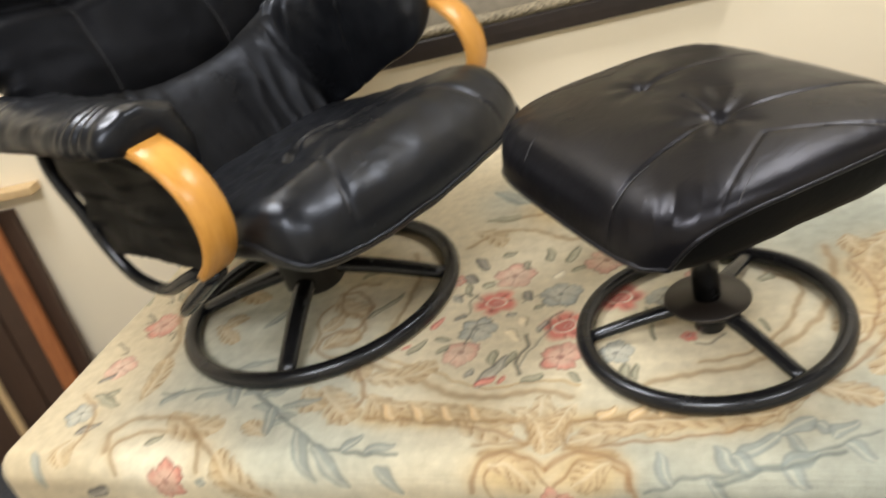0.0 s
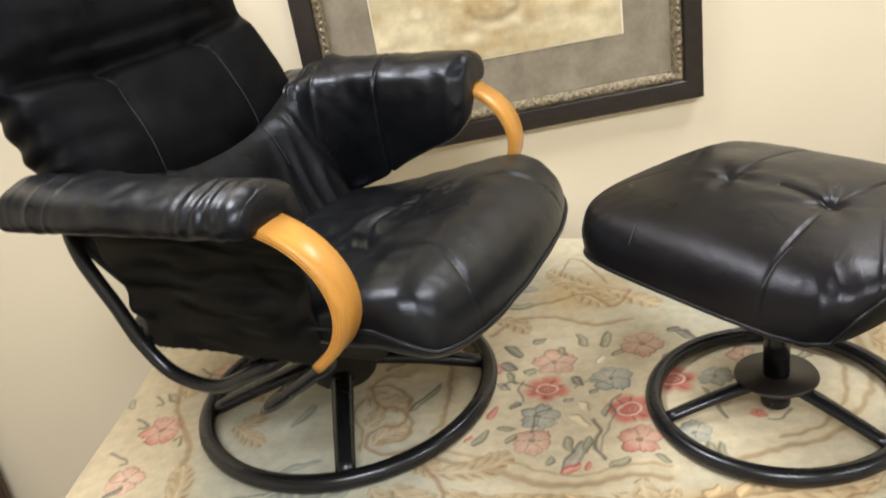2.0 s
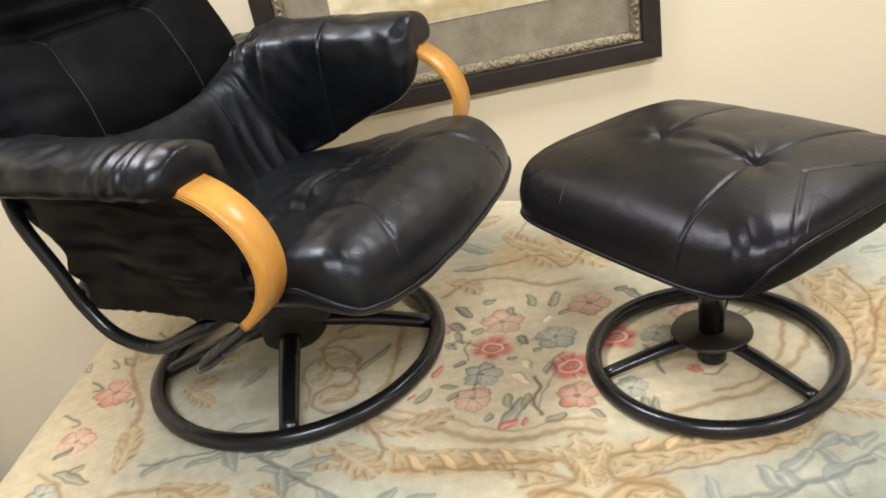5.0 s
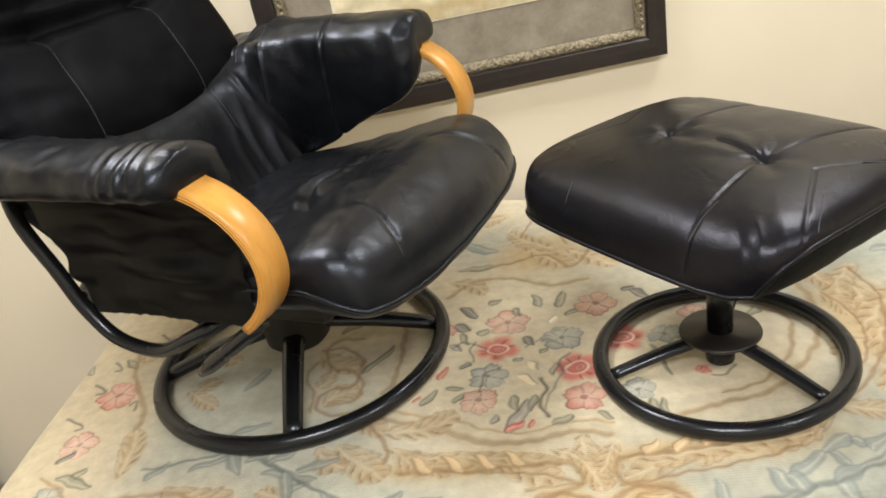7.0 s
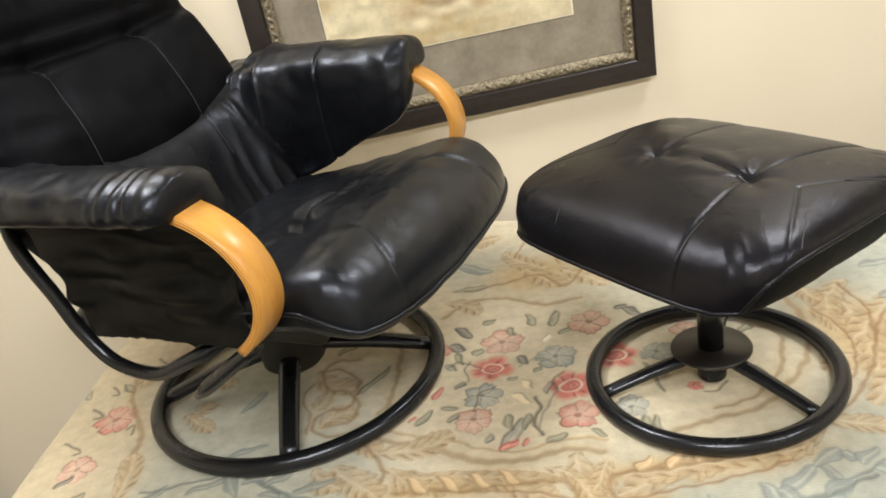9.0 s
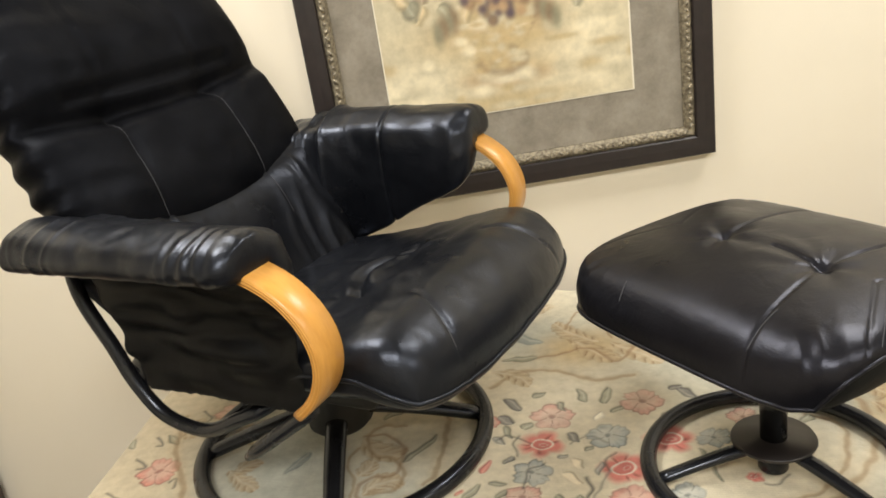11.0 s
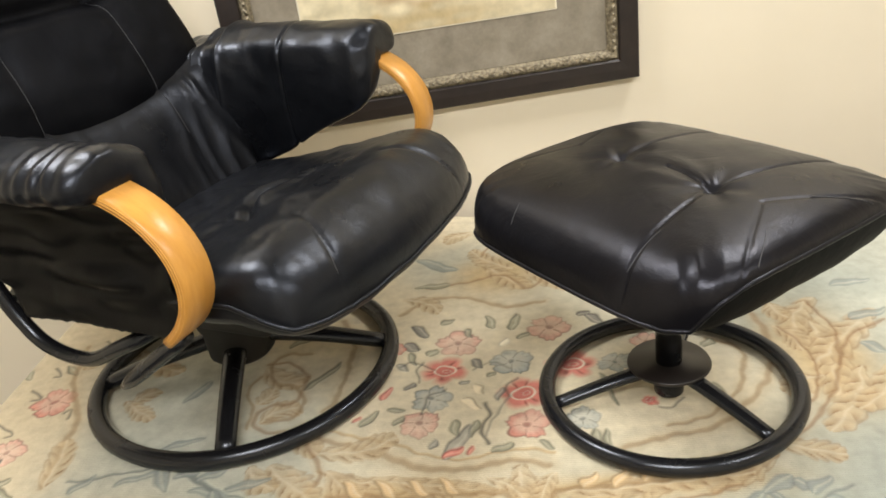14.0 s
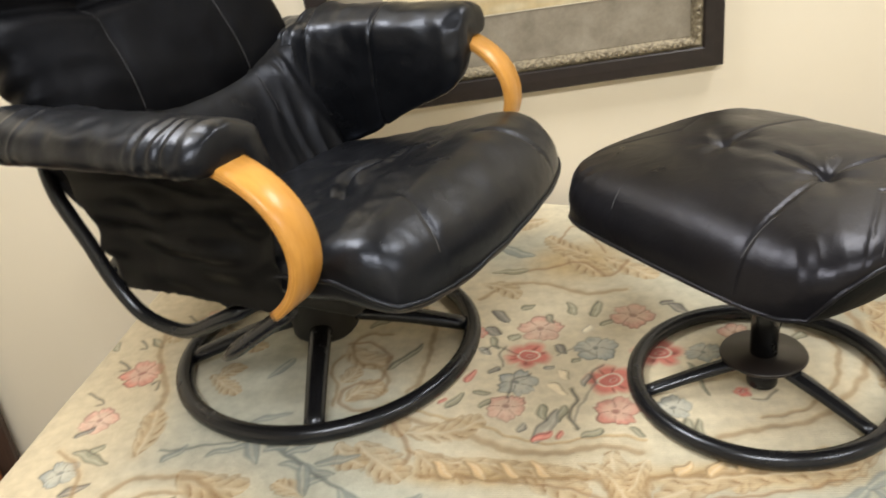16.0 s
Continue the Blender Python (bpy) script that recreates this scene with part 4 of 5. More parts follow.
def arm_pad_bm(sgn):
    """Padded leather sleeve round the upper part of the wooden arm, gathered at its front, with a skirt on its inner side."""
    rise = 0.010 if sgn > 0 else 0.0

    def f(a, b):
        u = -0.255 + (0.457 if sgn < 0 else 0.478) * b
        tip = 1.0 if b < 0.91 else math.sqrt(max(0.0, 1 - ((b - 0.91) / 0.09) ** 2))
        tail = 1.0 if b > 0.05 else math.sqrt(max(0.0, 1 - ((0.05 - b) / 0.05) ** 2))
        g = 0.50 + 0.50 * min(tip ** 0.7, tail)
        low = SKIRT(u)
        tuck = 0.085 * max(0.0, 1 - b / 0.5) ** 1.3 + (0.012 if sgn < 0 else 0.0)
        up = 0.586 + rise - (0.030 if sgn > 0 else -0.006) * max(0.0, 1 - b / 0.32)
        # the section, outwards positive: over the top, down the inner skirt and back along its outer side
        sec = [(0.068, 0.552), (0.050, up - 0.008), (0.0, up + 0.005), (-0.046, up - 0.006), (-0.076 - 0.55 * tuck, 0.556), (-0.084 - tuck, 0.548 * 0.5 + low * 0.5),
               (-0.074 - tuck, low + 0.006), (-0.056 - tuck, low + 0.004), (-0.046 - 0.5 * tuck, 0.522 * 0.5 + low * 0.5), (-0.020, 0.528), (0.048, 0.529)]
        n = len(sec)
        x = a * n
        k = int(x) % n
        q = x - int(x)
        p = [sec[(k + m) % n] for m in (-1, 0, 1, 2)]
        y, z = (0.5 * (2 * p[1][m] + (p[2][m] - p[0][m]) * q + (2 * p[0][m] - 5 * p[1][m] + 4 * p[2][m] - p[3][m]) * q * q + (3 * p[1][m] - p[0][m] - 3 * p[2][m] + p[3][m]) * q ** 3) for m in (0, 1))
        y, z = y * g, 0.552 + (z - 0.552) * g
        # gathers near the front seam, slack folds at the rear, one seam across
        th = 2 * math.pi * a
        out = Vector((y, z - 0.552))
        if out.length > 1e-4:
            out.normalize()
        near = max(gauss(a - 0.07, 0.10), gauss(a - 1.02, 0.08))
        w = 0.0024 * math.cos(2 * math.pi * 21 * b + 3.5 * fuzz(b * 4.0, a * 2.0, 0, 2.0, 4 + sgn)) * gauss(b - 0.86, 0.085) * near * (1.0 if sgn < 0 else 0.20)
        # the closed front end puckers round the wood
        w += 0.0022 * math.sin(th * 9 + 7 * fuzz(th, 0, 0, 1.2, 2)) * gauss(b - 0.975, 0.025) * (0.4 + gauss(a - 0.33, 0.09))
        w -= 0.004 * gauss(b - 0.965, 0.02) * gauss(a - 0.34, 0.05)
        slack = 0.014 if sgn > 0 else 0.0022
        fold = 1 - 2.4 * abs(fuzz(b * 5.0 + 1.1 * z, z * 1.8 - b, 0, 2.0, 3 + sgn))
        w += slack * gauss(b - 0.20, 0.15) * (fold * abs(fold) + 0.35 * math.sin(b * 26 + z * 20))
        w += 0.0045 * fuzz(u * 1.4, z * 0.8, y, 11, 6 + sgn)
        w += 0.0022 * fuzz(u, z, y, 34, 8 + sgn)
        w -= 0.0045 * gauss(b - 0.60, 0.009) * (1.0 if sgn > 0 else 0.0)
        return Vector((u, sgn * (0.338 + y + out.x * w), z + out.y * w))
    bm = sheet_bm(f, 110, 210, closed_u=True)
    bmesh.ops.holes_fill(bm, edges=[e for e in bm.edges if e.is_boundary], sides=0)
    return bm


def slab_bm(outline, y0, y1):
    """A flat panel with this outline (ahead, up), from y0 to y1 across."""
    bm = bmesh.new()
    a = [bm.verts.new((u, y0, z)) for u, z in outline]
    b = [bm.verts.new((u, y1, z)) for u, z in outline]
    bm.faces.new(a), bm.faces.new(b)
    n = len(outline)
    for k in range(n):
        bm.faces.new((a[k], a[(k + 1) % n], b[(k + 1) % n], b[k]))
    bmesh.ops.bevel(bm, geom=bm.edges[:], offset=0.004, segments=2, affect="EDGES")
    return bm


def lining_bm(sgn):
    """Slack cloth closing the side under the arm, with a ragged lower hem."""
    def f(a, b):
        lo = -0.122 + 0.327 * a
        hi = -0.206 + 0.406 * a
        u = lo + (hi - lo) * b
        z0 = 0.292 + 0.006 * a + 0.004 * fuzz(a * 9, 0, 0, 3.0, 1)
        z = z0 + (0.535 - z0) * b
        y = 0.308 + 0.007 * fuzz(a * 1.2, b * 2.6, 0, 3.1, 5) - 0.010 * (1 - 2.5 * abs(fuzz(a * 1.1 + 0.5 * b, b * 2.2, 0, 2.6, 9))) * math.sin(math.pi * b) + 0.007 * math.sin(7 * b + 9 * a + 4 * fuzz(a, b, 0, 2.5, 8)) * math.sin(math.pi * b)
        return Vector((u, sgn * y, z))
    bm = sheet_bm(f, 44, 40)
    bmesh.ops.solidify(bm, geom=bm.faces[:], thickness=0.003)
    return bm


def stitch(fn, pts, th, n=26, r=0.0006):
    """A line of thread laid on a cushion along (s, t) pairs."""
    p = spline([(a, b, 0) for a, b in pts], n)
    path = [fn(q.x, q.y, 1) for q in p]
    nrm = [(fn(q.x + 0.01, q.y, 1) - fn(q.x, q.y, 1)).cross(fn(q.x, q.y + 0.01, 1) - fn(q.x, q.y, 1)).normalized() for q in p]
    path = [a + (m if m.z + m.x > 0 else -m) * 0.0006 for a, m in zip(path, nrm)]
    return part("stitching", tube_bm(path, r, 6), THREAD, th, "pale grey stitching")


def recliner():
    th = thing("recliner_chair", "black leather swivel recliner, beech bow arms, steel ring base", "armchair", at=CHAIR)
    ring_base(th, 0.285, 0.0165, (-61, 29, 119, 209), 0.085, 1.36)
    part("hub", disc_profile_bm([(0.0, 0.045), (0.055, 0.045), (0.064, 0.055), (0.066, 0.105), (0.074, 0.125), (0.078, 0.16), (0.074, 0.20), (0.05, 0.21), (0.0, 0.21)], 36), STEEL_DULL, th)
    part("mechanism_plate", box_bm(-0.09, 0.20, -0.11, 0.11, 0.205, 0.245, 0.006), STEEL_DULL, th)
    part("tilt_housing", box_bm(-0.08, 0.16, -0.10, 0.10, 0.150, 0.21, 0.018, 3), STEEL_DULL, th)
    seat = part("seat", pillow_bm(seat_fn, 130, 150), LEATHER, th)
    part("piping", tube_bm(rim_path(seat_fn), 0.0042, 6, closed=True), LEATHER, seat)
    back = part("backrest", pillow_bm(back_fn, 72, 110), LEATHER_DIM, th)
    for sv in (-1, 1):
        stitch(seat_fn, [(sv * 0.442, 0.66), (sv * 0.53, 0.80), (sv * 0.665, 0.965)], seat)
        stitch(back_fn, [(sv * 0.44, -0.97), (sv * 0.425, -0.7), (sv * 0.415, -0.36)], back)
    lum = part("lumbar_panel", pillow_bm(lumbar_fn, 96, 60), LEATHER_HALF_DIM, th)
    for sv in (-1, 1):
        stitch(lumbar_fn, [(sv * 0.47, 0.86), (sv * 0.485, 0.62), (sv * 0.50, 0.40)], lum)
    for sgn in (-1, 1):
        arm = part("armrest", bent_arm_bm(*sorted((sgn * 0.310, sgn * 0.368))), BEECH, th, "honey-coloured laminated beech arm")
        e = 0.368 if sgn < 0 else 0.310
        for k, th2 in ((0.0, 0.0022), (-0.0045, 0.0009), (0.0045, 0.0009)):
            part("ply_line", bent_arm_bm(*sorted((sgn * (e - 0.001), sgn * (e + 0.0006 * (1 if sgn < 0 else -1)))), th2, k), BEECH_EDGE, arm, "paler ply seam")
        part("arm_pad", arm_pad_bm(sgn), LEATHER, arm, "gathered black leather sleeve")
        p = [(-0.27, sgn * 0.20, 0.57), (-0.272, sgn * 0.265, 0.505), (-0.248, sgn * 0.29, 0.443), (-0.207, sgn * 0.29, 0.351), (-0.177, sgn * 0.29, 0.282), (-0.126, sgn * 0.29, 0.226), (-0.043, sgn * 0.288, 0.210), (0.042, sgn * 0.288, 0.246), (0.085, sgn * 0.272, 0.264), (0.100, sgn * 0.20, 0.266), (0.10, sgn * 0.10, 0.245)]
        part("frame_tube", tube_bm(spline(p, 56), 0.0125, 14), STEEL, th)
        if sgn < 0:
            part("side_lining", lining_bm(sgn), LINING, th, "sagging black lining cloth")
        part("bolt", tube_bm(bar((-0.185, sgn * 0.276, 0.30), (-0.185, sgn * 0.296, 0.30)), 0.006, 8), CHROME, th)
    part("recline_lever", tube_bm(bar((0.235, -0.336, 0.322), (0.105, -0.347, 0.230), 8), [0.0185] * 7 + [0.017, 0.011], 16, flat=0.66), STEEL, th)
    part("cross_tube", tube_bm(bar((0.17, -0.13, 0.235), (0.17, 0.13, 0.235), 4), 0.0125, 12), STEEL, th)


recliner()

# ---- the footstool ----
STOOL = pose(0.798, -0.011, 0, 0, 0, -43)


def stool_fn(s, t, side):
    """Footstool cushion: s along its button line, t across; the leather falls over its t sides, a welt closes its s ends."""
    x = -0.010 + 0.262 * s * (1 - 0.053 * abs(t) ** 3 - 0.030 * abs(t) ** 10)
    y = 0.008 + 0.235 * t * (1 - 0.053 * abs(s) ** 3 - 0.030 * abs(s) ** 10)
    mid = 0.361 - (0.058 if t < 0 else 0.016) * abs(t) ** 6
    cut = (abs(s) * abs(t)) ** 7
    if t < 0:                                               # its lower corners are drawn in round
        x, y = x * (1 - 0.07 * cut), y * (1 - 0.07 * cut)
    if side < 0:
        rim = min(1.0, max(0.0, (1 - abs(s)) * 14)) * min(1.0, max(0.0, (1 - abs(t)) * 14))
        low = 0.292 - 0.012 * (1 - s * s) * (1 - t * t) + 0.004 * fuzz(x, y, 0, 18, 6.0)
        pinch = 1 - 0.05 * rim ** 0.5
        return Vector((x * pinch, y * (1 - 0.03 * rim ** 0.5), mid + (min(mid, low) - mid) * rim ** 0.5))
    if abs(s) >= 1 or abs(t) >= 1:
        return Vector((x, y, mid + 0.004 * fuzz(x, y, 0, 60, 3.0) * abs(s * t) ** 3))
    edge = ((1 - abs(s) ** 9.8) * (1 - abs(t) ** 2.7)) ** 0.46
    z = mid + (0.392 - mid) * edge + 0.024 * edge * (1 - s * s) * (1 - t * t)
    yb = y + 0.022                                          # the buttons sit a little towards one side
    for sx in (-0.076, 0.100):
        r = math.hypot(x - sx, yb)
        z -= 0.009 * gauss(r, 0.013) + 0.005 * gauss(r, 0.045)
        z += 0.0016 * gauss(r - 0.035, 0.022) * math.sin(5 * math.atan2(yb, x - sx) + sx * 20)
        line = abs(x - sx * (1 + 0.9 * abs(yb)) - 0.05 * abs(yb))
        if sx > 0 or yb > 0:
            z -= 0.0034 * gauss(line, 0.0024) * min(1, abs(yb) * 14 + 0.2) + 0.0010 * gauss(line, 0.014)
        end = math.copysign(1, sx)
        for c in (-1, 1):
            z -= 0.0013 * gauss(seg_dist(x, y, end * 0.172, -0.014, end * 0.250, c * 0.150)[0], 0.0026)
    z -= 0.0034 * gauss(seg_dist(x, y, 0.010, -0.012, 0.095, -0.022)[0], 0.0028)
    z += edge * 0.0018 * fuzz(x, y, 0, 13, 8.0)
    # slack creases drawn towards the second button
    ang = math.atan2(yb, x - 0.100)
    z += edge * 0.0014 * math.cos(9 * ang + 3 * fuzz(x, y, 0, 6, 1.0)) * gauss(math.hypot(x - 0.06, yb) - 0.045, 0.035) * max(0.0, -math.cos(ang))
    # gathered corners
    c = (abs(s) * abs(t)) ** 3.0
    pleat = (x * math.copysign(1, s) - y * math.copysign(1, t))
    z += 0.008 * c * edge ** 0.6 * (0.5 - 2.2 * abs(fuzz(pleat * 1.5, (abs(x) + abs(y)) * 0.5, 0, 22, 5)))
    z += 0.004 * c * edge * fuzz(x, y, 0, 50, 6.5)
    return Vector((x, y, z))


def footstool():
    th = thing("footstool", "black leather tufted footstool on a steel ring base beside the recliner", "footstool", at=STOOL)
    ring_base(th, 0.204, 0.0145, (-116.5, 3.5, 123.5), 0.052, 1.05)
    part("hub", disc_profile_bm([(0.0, 0.034), (0.030, 0.034), (0.064, 0.056), (0.068, 0.060), (0.066, 0.0635), (0.0, 0.0645)], 48), HUB_GLOSS, th, "glossy dark brown hub plate")
    part("sleeve", disc_profile_bm([(0.0, 0.003), (0.0235, 0.003), (0.0245, 0.005), (0.0245, 0.040), (0.0, 0.040)], 28), STEEL, th)
    part("post", disc_profile_bm([(0.0, 0.028), (0.0215, 0.028), (0.0215, 0.285), (0.0, 0.285)], 28), STEEL, th)
    part("mounting_plate", box_bm(-0.11, 0.11, -0.09, 0.09, 0.268, 0.280, 0.004), STEEL_DULL, th)
    cu = part("cushion", pillow_bm(stool_fn, 210, 210, (1,)), LEATHER_BROWN, th)
    part("underside", pillow_bm(stool_fn, 60, 60, (-1,)), BOXING, cu, "dark side panel and underside")
    part("piping", tube_bm(rim_path(stool_fn), 0.0034, 8, closed=True), LEATHER_BROWN, cu)
    for x0, t0, t1 in ((0.124, -0.66, -0.92), (-0.118, -0.84, -0.94)):
        stitch(stool_fn, [((x0 + 0.010) / 0.258, t0), ((x0 + 0.012) / 0.258, (t0 + t1) / 2), ((x0 + 0.014) / 0.256, t1)], cu)
    stitch(stool_fn, [(0.86, -0.30), (0.93, -0.44), (0.985, -0.56)], cu)
    stitch(stool_fn, [(0.80, 0.18), (0.90, 0.36), (0.975, 0.50)], cu)


footstool()

# ---- the framed print ----
FRAME_DARK = mat("dark_brown_frame", (0.030, 0.018, 0.014), 0.42)
ln(FRAME_DARK, ramp(FRAME_DARK, noise_tex(FRAME_DARK, 30.0, 5), [(0.3, (0.010, 0.007, 0.0065)), (0.75, (0.024, 0.016, 0.014))]), bsdf(FRAME_DARK).inputs["Base Color"])
FRAME_GOLD = mat("antique_gilt", (0.30, 0.25, 0.16), 0.50, 0.40)
ln(FRAME_GOLD, ramp(FRAME_GOLD, noise_tex(FRAME_GOLD, 120.0, 4), [(0.35, (0.12, 0.098, 0.066)), (0.65, (0.34, 0.295, 0.205))]), bsdf(FRAME_GOLD).inputs["Base Color"])
MATBOARD = mat("grey_marbled_mat_board", (0.30, 0.27, 0.22), 0.85)
ln(MATBOARD, ramp(MATBOARD, noise_tex(MATBOARD, 16.0, 8, rough=0.7), [(0.3, (0.19, 0.165, 0.125)), (0.5, (0.25, 0.22, 0.17)), (0.75, (0.335, 0.30, 0.24))]), bsdf(MATBOARD).inputs["Base Color"])
BEVEL_EDGE = mat("cream_bevel_of_mat", (0.75, 0.69, 0.55), 0.7)
PRINT = woven("printed_paper", 0.5, False)
TINT.update({"parch": (0.60, 0.525, 0.355), "straw": (0.53, 0.41, 0.22), "umber": (0.24, 0.16, 0.09), "olive": (0.25, 0.235, 0.15), "grape": (0.10, 0.07, 0.09), "clay": (0.46, 0.30, 0.16), "light": (0.80, 0.71, 0.50)})
P_W, P_H, P_B = 1.008, 1.10, 0.290                           # outer width, height, lower edge
PICTURE = ROOM_TO_WORLD @ pose(0, 0, P_B)                    # x = 0 is its right-hand edge


def print_mesh(x0, x1, z0, z1, y):
    xs, zs = np.arange(x0, x1 + 0.001, 0.004), np.arange(z0, z1 + 0.001, 0.004)
    S, T = np.meshgrid(xs, zs, indexing="ij")
    c = Canvas(S, T, "parch")
    c.soft = 0.016
    m = (x0 + x1) / 2 - 0.018
    z0 -= 0.012
    c.glow(m + 0.20, z0 + 0.10, 0.13, 0.16, "light")
    c.glow(m - 0.20, z0 + 0.06, 0.16, 0.10, "light")
    c.glow(m, z0 + 0.03, 0.20, 0.030, "straw")
    c.glow(m + 0.02, z0 + 0.105, 0.13, 0.035, "straw")
    # an urn on its foot, heaped with leaves and fruit
    c.glow(m, z0 + 0.20, 0.20, 0.07, "straw")
    c.glow(m + 0.01, z0 + 0.092, 0.105, 0.022, "clay")
    c.glow(m + 0.01, z0 + 0.094, 0.075, 0.014, "umber")
    c.glow(m, z0 + 0.132, 0.056, 0.024, "clay")
    c.glow(m, z0 + 0.185, 0.085, 0.036, "straw")
    c.glow(m, z0 + 0.235, 0.125, 0.042, "clay")
    for i in range(9):
        c.vine("straw", 0.003, (m - 0.10 + 0.025 * i, z0 + 0.26), (m - 0.06 + 0.016 * i, z0 + 0.195), (m - 0.04 + 0.010 * i, z0 + 0.14))
    c.vine("umber", 0.003, (m - 0.055, z0 + 0.135), (m - 0.03, z0 + 0.113), (m + 0.03, z0 + 0.113), (m + 0.055, z0 + 0.135))
    ring = [(m + 0.004 + 0.062 * math.cos(0.7 * i), z0 + 0.136 + 0.030 * math.sin(0.7 * i)) for i in range(10)]
    c.soft = 0.006
    c.vine("umber", 0.005, *ring)
    c.vine("umber", 0.004, (m - 0.10, z0 + 0.25), (m - 0.075, z0 + 0.20), (m - 0.045, z0 + 0.165))
    c.vine("umber", 0.004, (m + 0.105, z0 + 0.25), (m + 0.08, z0 + 0.20), (m + 0.05, z0 + 0.165))
    c.soft = 0.010
    rnd = random.Random(5)
    # broken brushwork over the ground, the bowl and its foot
    for i in range(150):
        c.glow(rnd.uniform(x0, x1), rnd.uniform(z0, z1), rnd.uniform(0.012, 0.05), rnd.uniform(0.006, 0.02), rnd.choice(("parch", "parch", "light", "straw")))
    for i in range(110):
        z = rnd.uniform(0.115, 0.30)
        wide = 0.055 if z < 0.16 else 0.05 + 0.65 * (z - 0.16)
        c.glow(m + rnd.uniform(-wide, wide), z0 + z, rnd.uniform(0.008, 0.022), rnd.uniform(0.005, 0.013), rnd.choice(("honey", "straw", "parch", "straw")))
    c.vine("umber", 0.004, (m - 0.052, z0 + 0.128), (m - 0.03, z0 + 0.110), (m + 0.035, z0 + 0.108), (m + 0.062, z0 + 0.124))
    for i in range(70):
        a, r = rnd.uniform(-0.2, 3.34), rnd.uniform(0.05, 0.21)
        x, z = m + 1.05 * r * math.cos(a), z0 + 0.295 + 0.9 * r * math.sin(a)
        b = rnd.uniform(0, 6.28)
        c.leaf(x, z, x + 0.05 * math.cos(b), z + 0.05 * math.sin(b), 0.028, rnd.choice(("olive", "umber", "olive", "straw")))
    for sx in (-1, 1):
        for i in range(4):
            x = m + sx * (0.105 + 0.014 * i)
            c.glow(x, z0 + 0.25 - 0.010 * i, 0.014, 0.030, "olive" if i % 2 else "umber")
    for i in range(46):
        a, r = rnd.uniform(0, 6.28), rnd.uniform(0, 0.07)
        c.glow(m + 0.01 + 1.3 * r * math.cos(a), z0 + 0.285 + 0.8 * r * math.sin(a), 0.013, 0.013, rnd.choice(("grape", "umber", "clay")))
    me = canvas_mesh("print", np.stack([S, np.full(S.shape, y), T], -1))
    c.tint_attribute(me)
    me.materials.append(PRINT)
    return me


def mitred_rail_bm(side, inset, width, profile):
    """One side of a frame: profile pairs (0..1 across its width, metres out from the wall), ends cut at 45 degrees."""
    bm = bmesh.new()
    L, R, B, T = -P_W + inset, -inset, inset, P_H - inset
    rows = []
    for a, out in profile:
        w = a * width
        ends = {"lower": ((L + w, B + w), (R - w, B + w)), "upper": ((L + w, T - w), (R - w, T - w)),
                "near": ((R - w, B + w), (R - w, T - w)), "far": ((L + w, B + w), (L + w, T - w))}[side]
        rows.append([bm.verts.new((ends[0][0] + (ends[1][0] - ends[0][0]) * k, -out, ends[0][1] + (ends[1][1] - ends[0][1]) * k)) for k in (0, 1)])
    for r0, r1 in zip(rows, rows[1:] + rows[:1]):
        bm.faces.new((r0[0], r0[1], r1[1], r1[0]))
    bm.faces.new([r[0] for r in rows]), bm.faces.new([r[1] for r in rows])
    return bm


def ornament_bm(side, inset):
    """A row of cast leaf-and-bead ornament along one side of the gilt moulding."""
    bm = bmesh.new()
    L, R, B, T = -P_W + inset, -inset, inset, P_H - inset
    a, b = {"lower": ((L, B), (R, B)), "upper": ((L, T), (R, T)), "near": ((R, B), (R, T)), "far": ((L, B), (L, T))}[side]
    n = int(math.hypot(b[0] - a[0], b[1] - a[1]) / 0.017)
    along = Vector((b[0] - a[0], 0, b[1] - a[1])).normalized()
    for i in range(1, n):
        k = i / n
        p = Vector((a[0] + (b[0] - a[0]) * k, -0.030, a[1] + (b[1] - a[1]) * k))
        big = i % 3 != 0
        m = Matrix.Translation(p) @ Matrix.Rotation(math.atan2(-along.z, along.x) + (0.6 if i % 2 else -0.6) * big, 4, "Y") @ Matrix.Diagonal((0.0105 if big else 0.005, 0.006, 0.0048, 1))
        bmesh.ops.create_icosphere(bm, subdivisions=1, radius=1.0, matrix=m)
    return bm


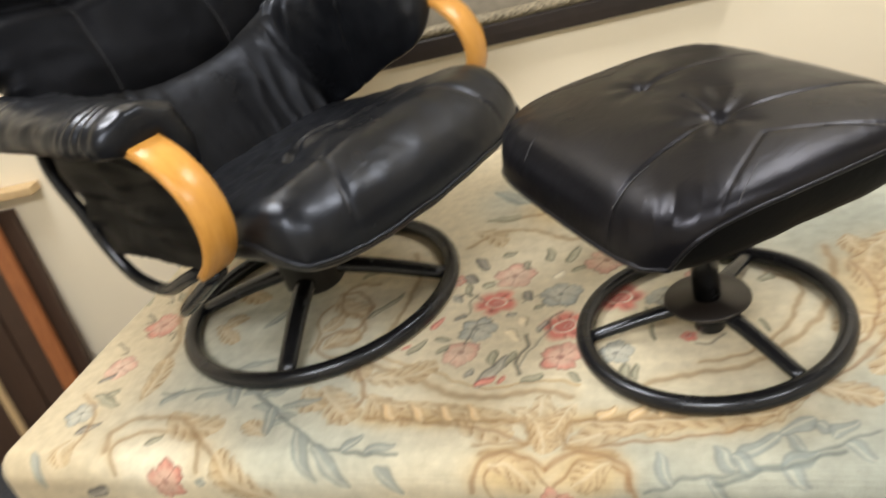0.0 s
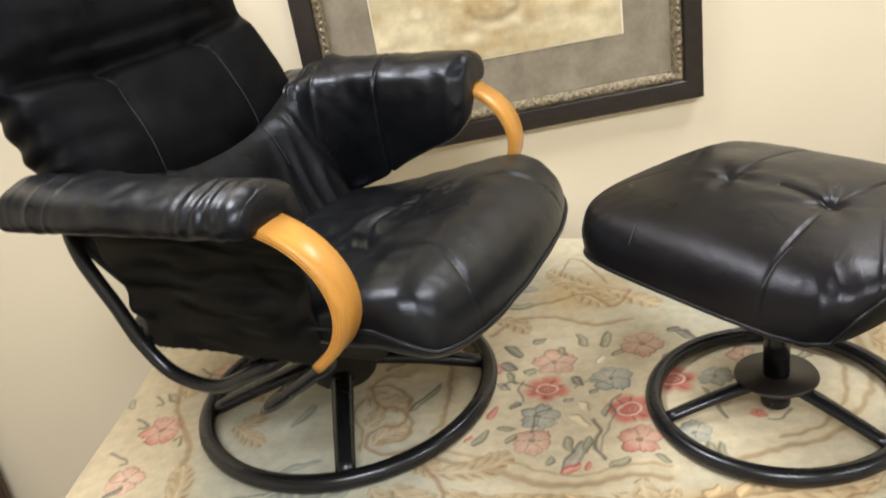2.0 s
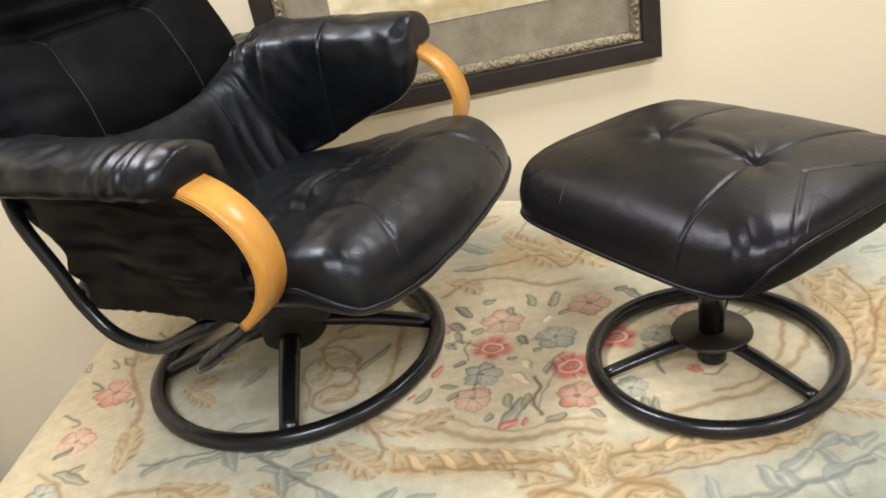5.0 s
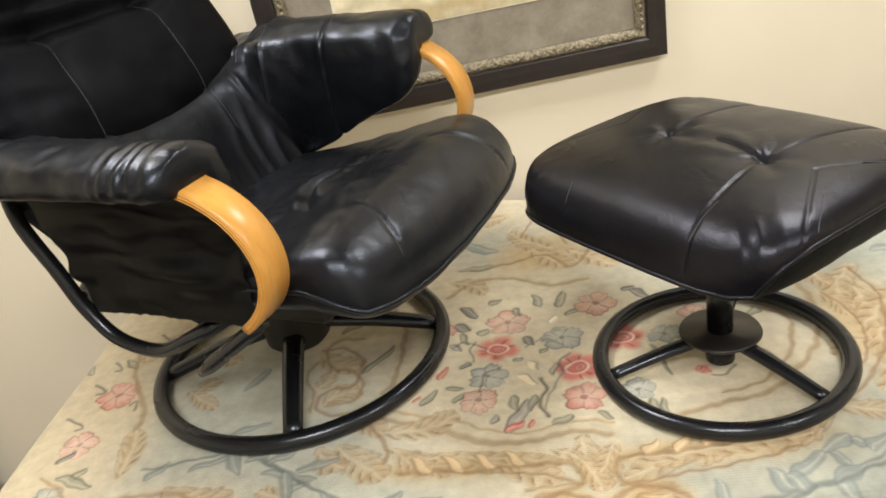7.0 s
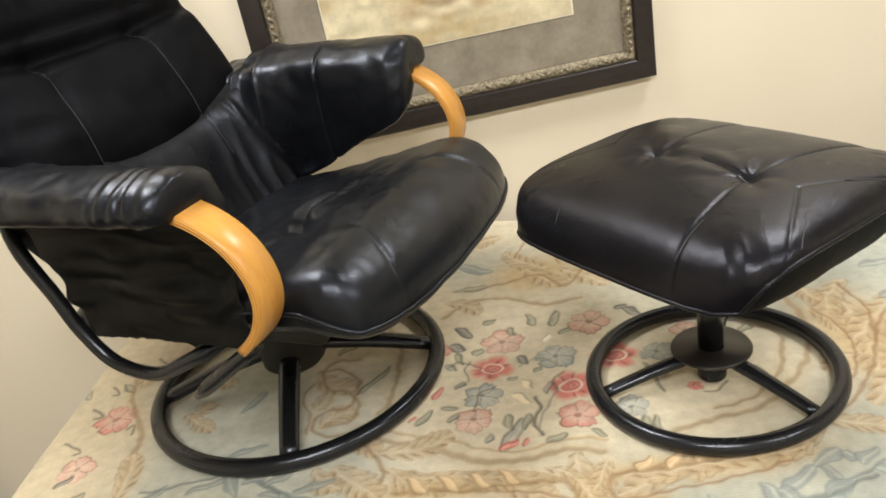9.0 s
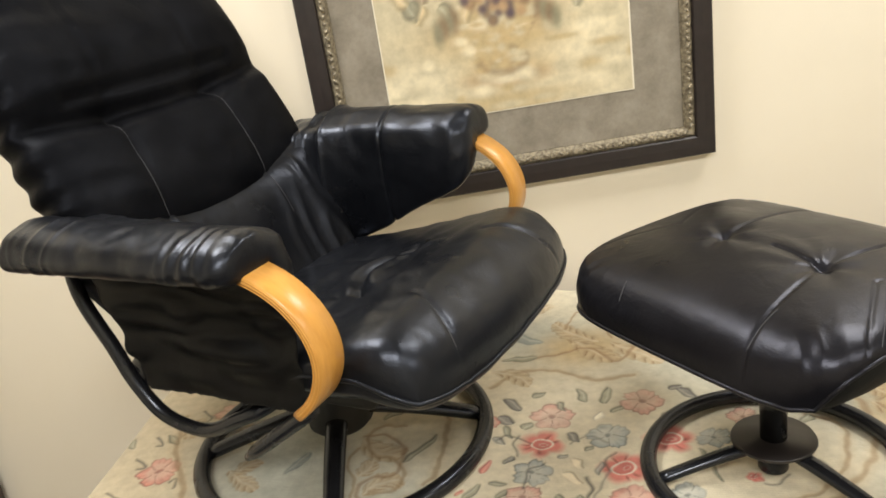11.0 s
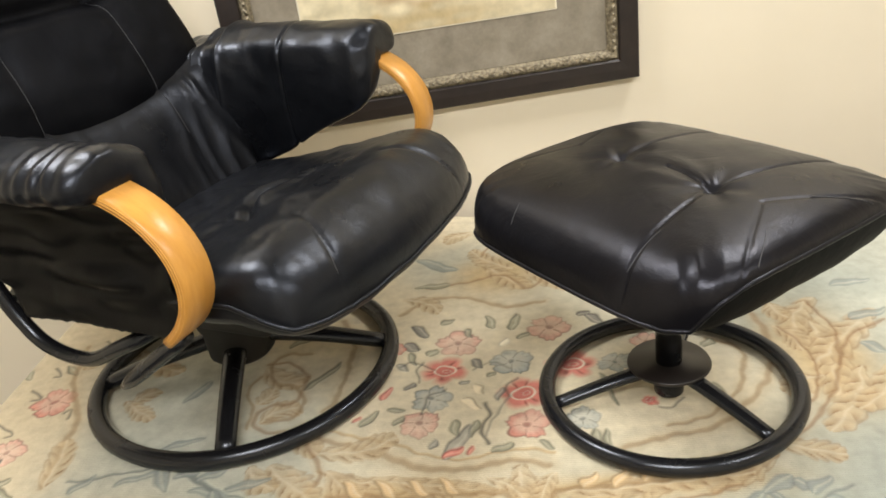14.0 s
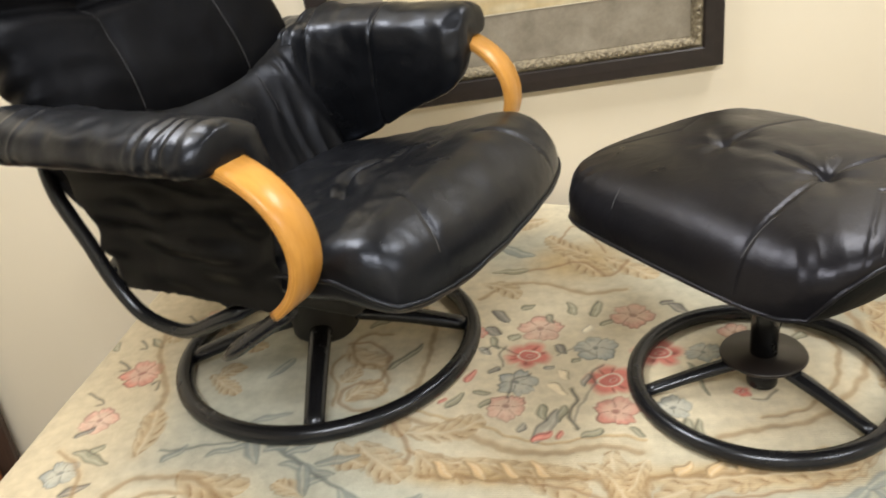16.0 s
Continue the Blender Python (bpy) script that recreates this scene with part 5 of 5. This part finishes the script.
def picture():
    th = thing("framed_picture", "framed fruit urn print, dark brown and gilt frame", "picture", at=PICTURE)
    for side in ("lower", "upper", "near", "far"):
        part("frame_rail", mitred_rail_bm(side, 0.0, 0.052, [(0, 0.002), (0, 0.031), (0.06, 0.034), (0.5, 0.035), (0.92, 0.034), (1, 0.029), (1, 0.002)]), FRAME_DARK, th, smooth=False)
        g = part("gilt_moulding", mitred_rail_bm(side, 0.052, 0.026, [(0, 0.003), (0, 0.026), (0.25, 0.031), (0.7, 0.029), (1, 0.018), (1, 0.003)]), FRAME_GOLD, th, "antique gilt moulding", smooth=False)
        part("ornament", ornament_bm(side, 0.064), FRAME_GOLD, g)
    part("mat_board", box_bm(-P_W + 0.0785, -0.0785, -0.014, -0.004, 0.0785, P_H - 0.0785), MATBOARD, th, "grey marbled mat board", smooth=False)
    x0, x1, z0, z1 = -P_W + 0.186, -0.204, 0.200, P_H - 0.20
    part("mat_bevel", box_bm(x0 - 0.003, x1 + 0.003, -0.0155, -0.0142, z0 - 0.003, z1 + 0.003), BEVEL_EDGE, th, smooth=False)
    ob = new("print", print_mesh(x0, x1, z0, z1, -0.0162))
    ob.parent = th
    tagged(ob, "yellowed still life of an urn with leaves")


picture()

# ---- boards against the wall beside the podium ----
def board(name, label, x0, x1, y0, y1, z0, z1, material, lean=0.0, group="boards"):
    """A board standing against the wall, in the room's axes from its foot."""
    th = tagged(link_bm(name, box_bm(0, x1 - x0, -(y1 - y0), 0, 0, z1 - z0, 0.003), material, False), label, "board", group)
    th.matrix_world = ROOM_TO_WORLD @ pose(x0 - 0.055, -y0, z0, -lean, 0, 0)
    return th


board("wide_board", "wide dark brown board leaning against the wall", -2.24, -2.03, 0.06, 0.085, FLOOR, 0.13, PLANK_DARK, 4)
board("narrow_board", "narrow reddish pine board leaning on the wide board", -2.125, -2.07, 0.105, 0.125, FLOOR, 0.16, PLANK_RED, 4)
board("thin_batten", "thin pale timber batten standing beside the boards", -2.36, -2.335, 0.115, 0.130, FLOOR, 0.02, PLANK_PALE, 4)
board("dark_panel", "dark brown panel standing behind the thin batten", -2.66, -2.255, 0.06, 0.08, FLOOR, 0.05, PLANK_DARK, 4)
th = tagged(link_bm("wooden_ledge", box_bm(-2.38, -1.965, -0.055, -0.001, 0.172, 0.198, 0.004), PLANK_PALE, False), "short pale wooden ledge fixed to the wall", "ledge")
th.matrix_world = ROOM_TO_WORLD
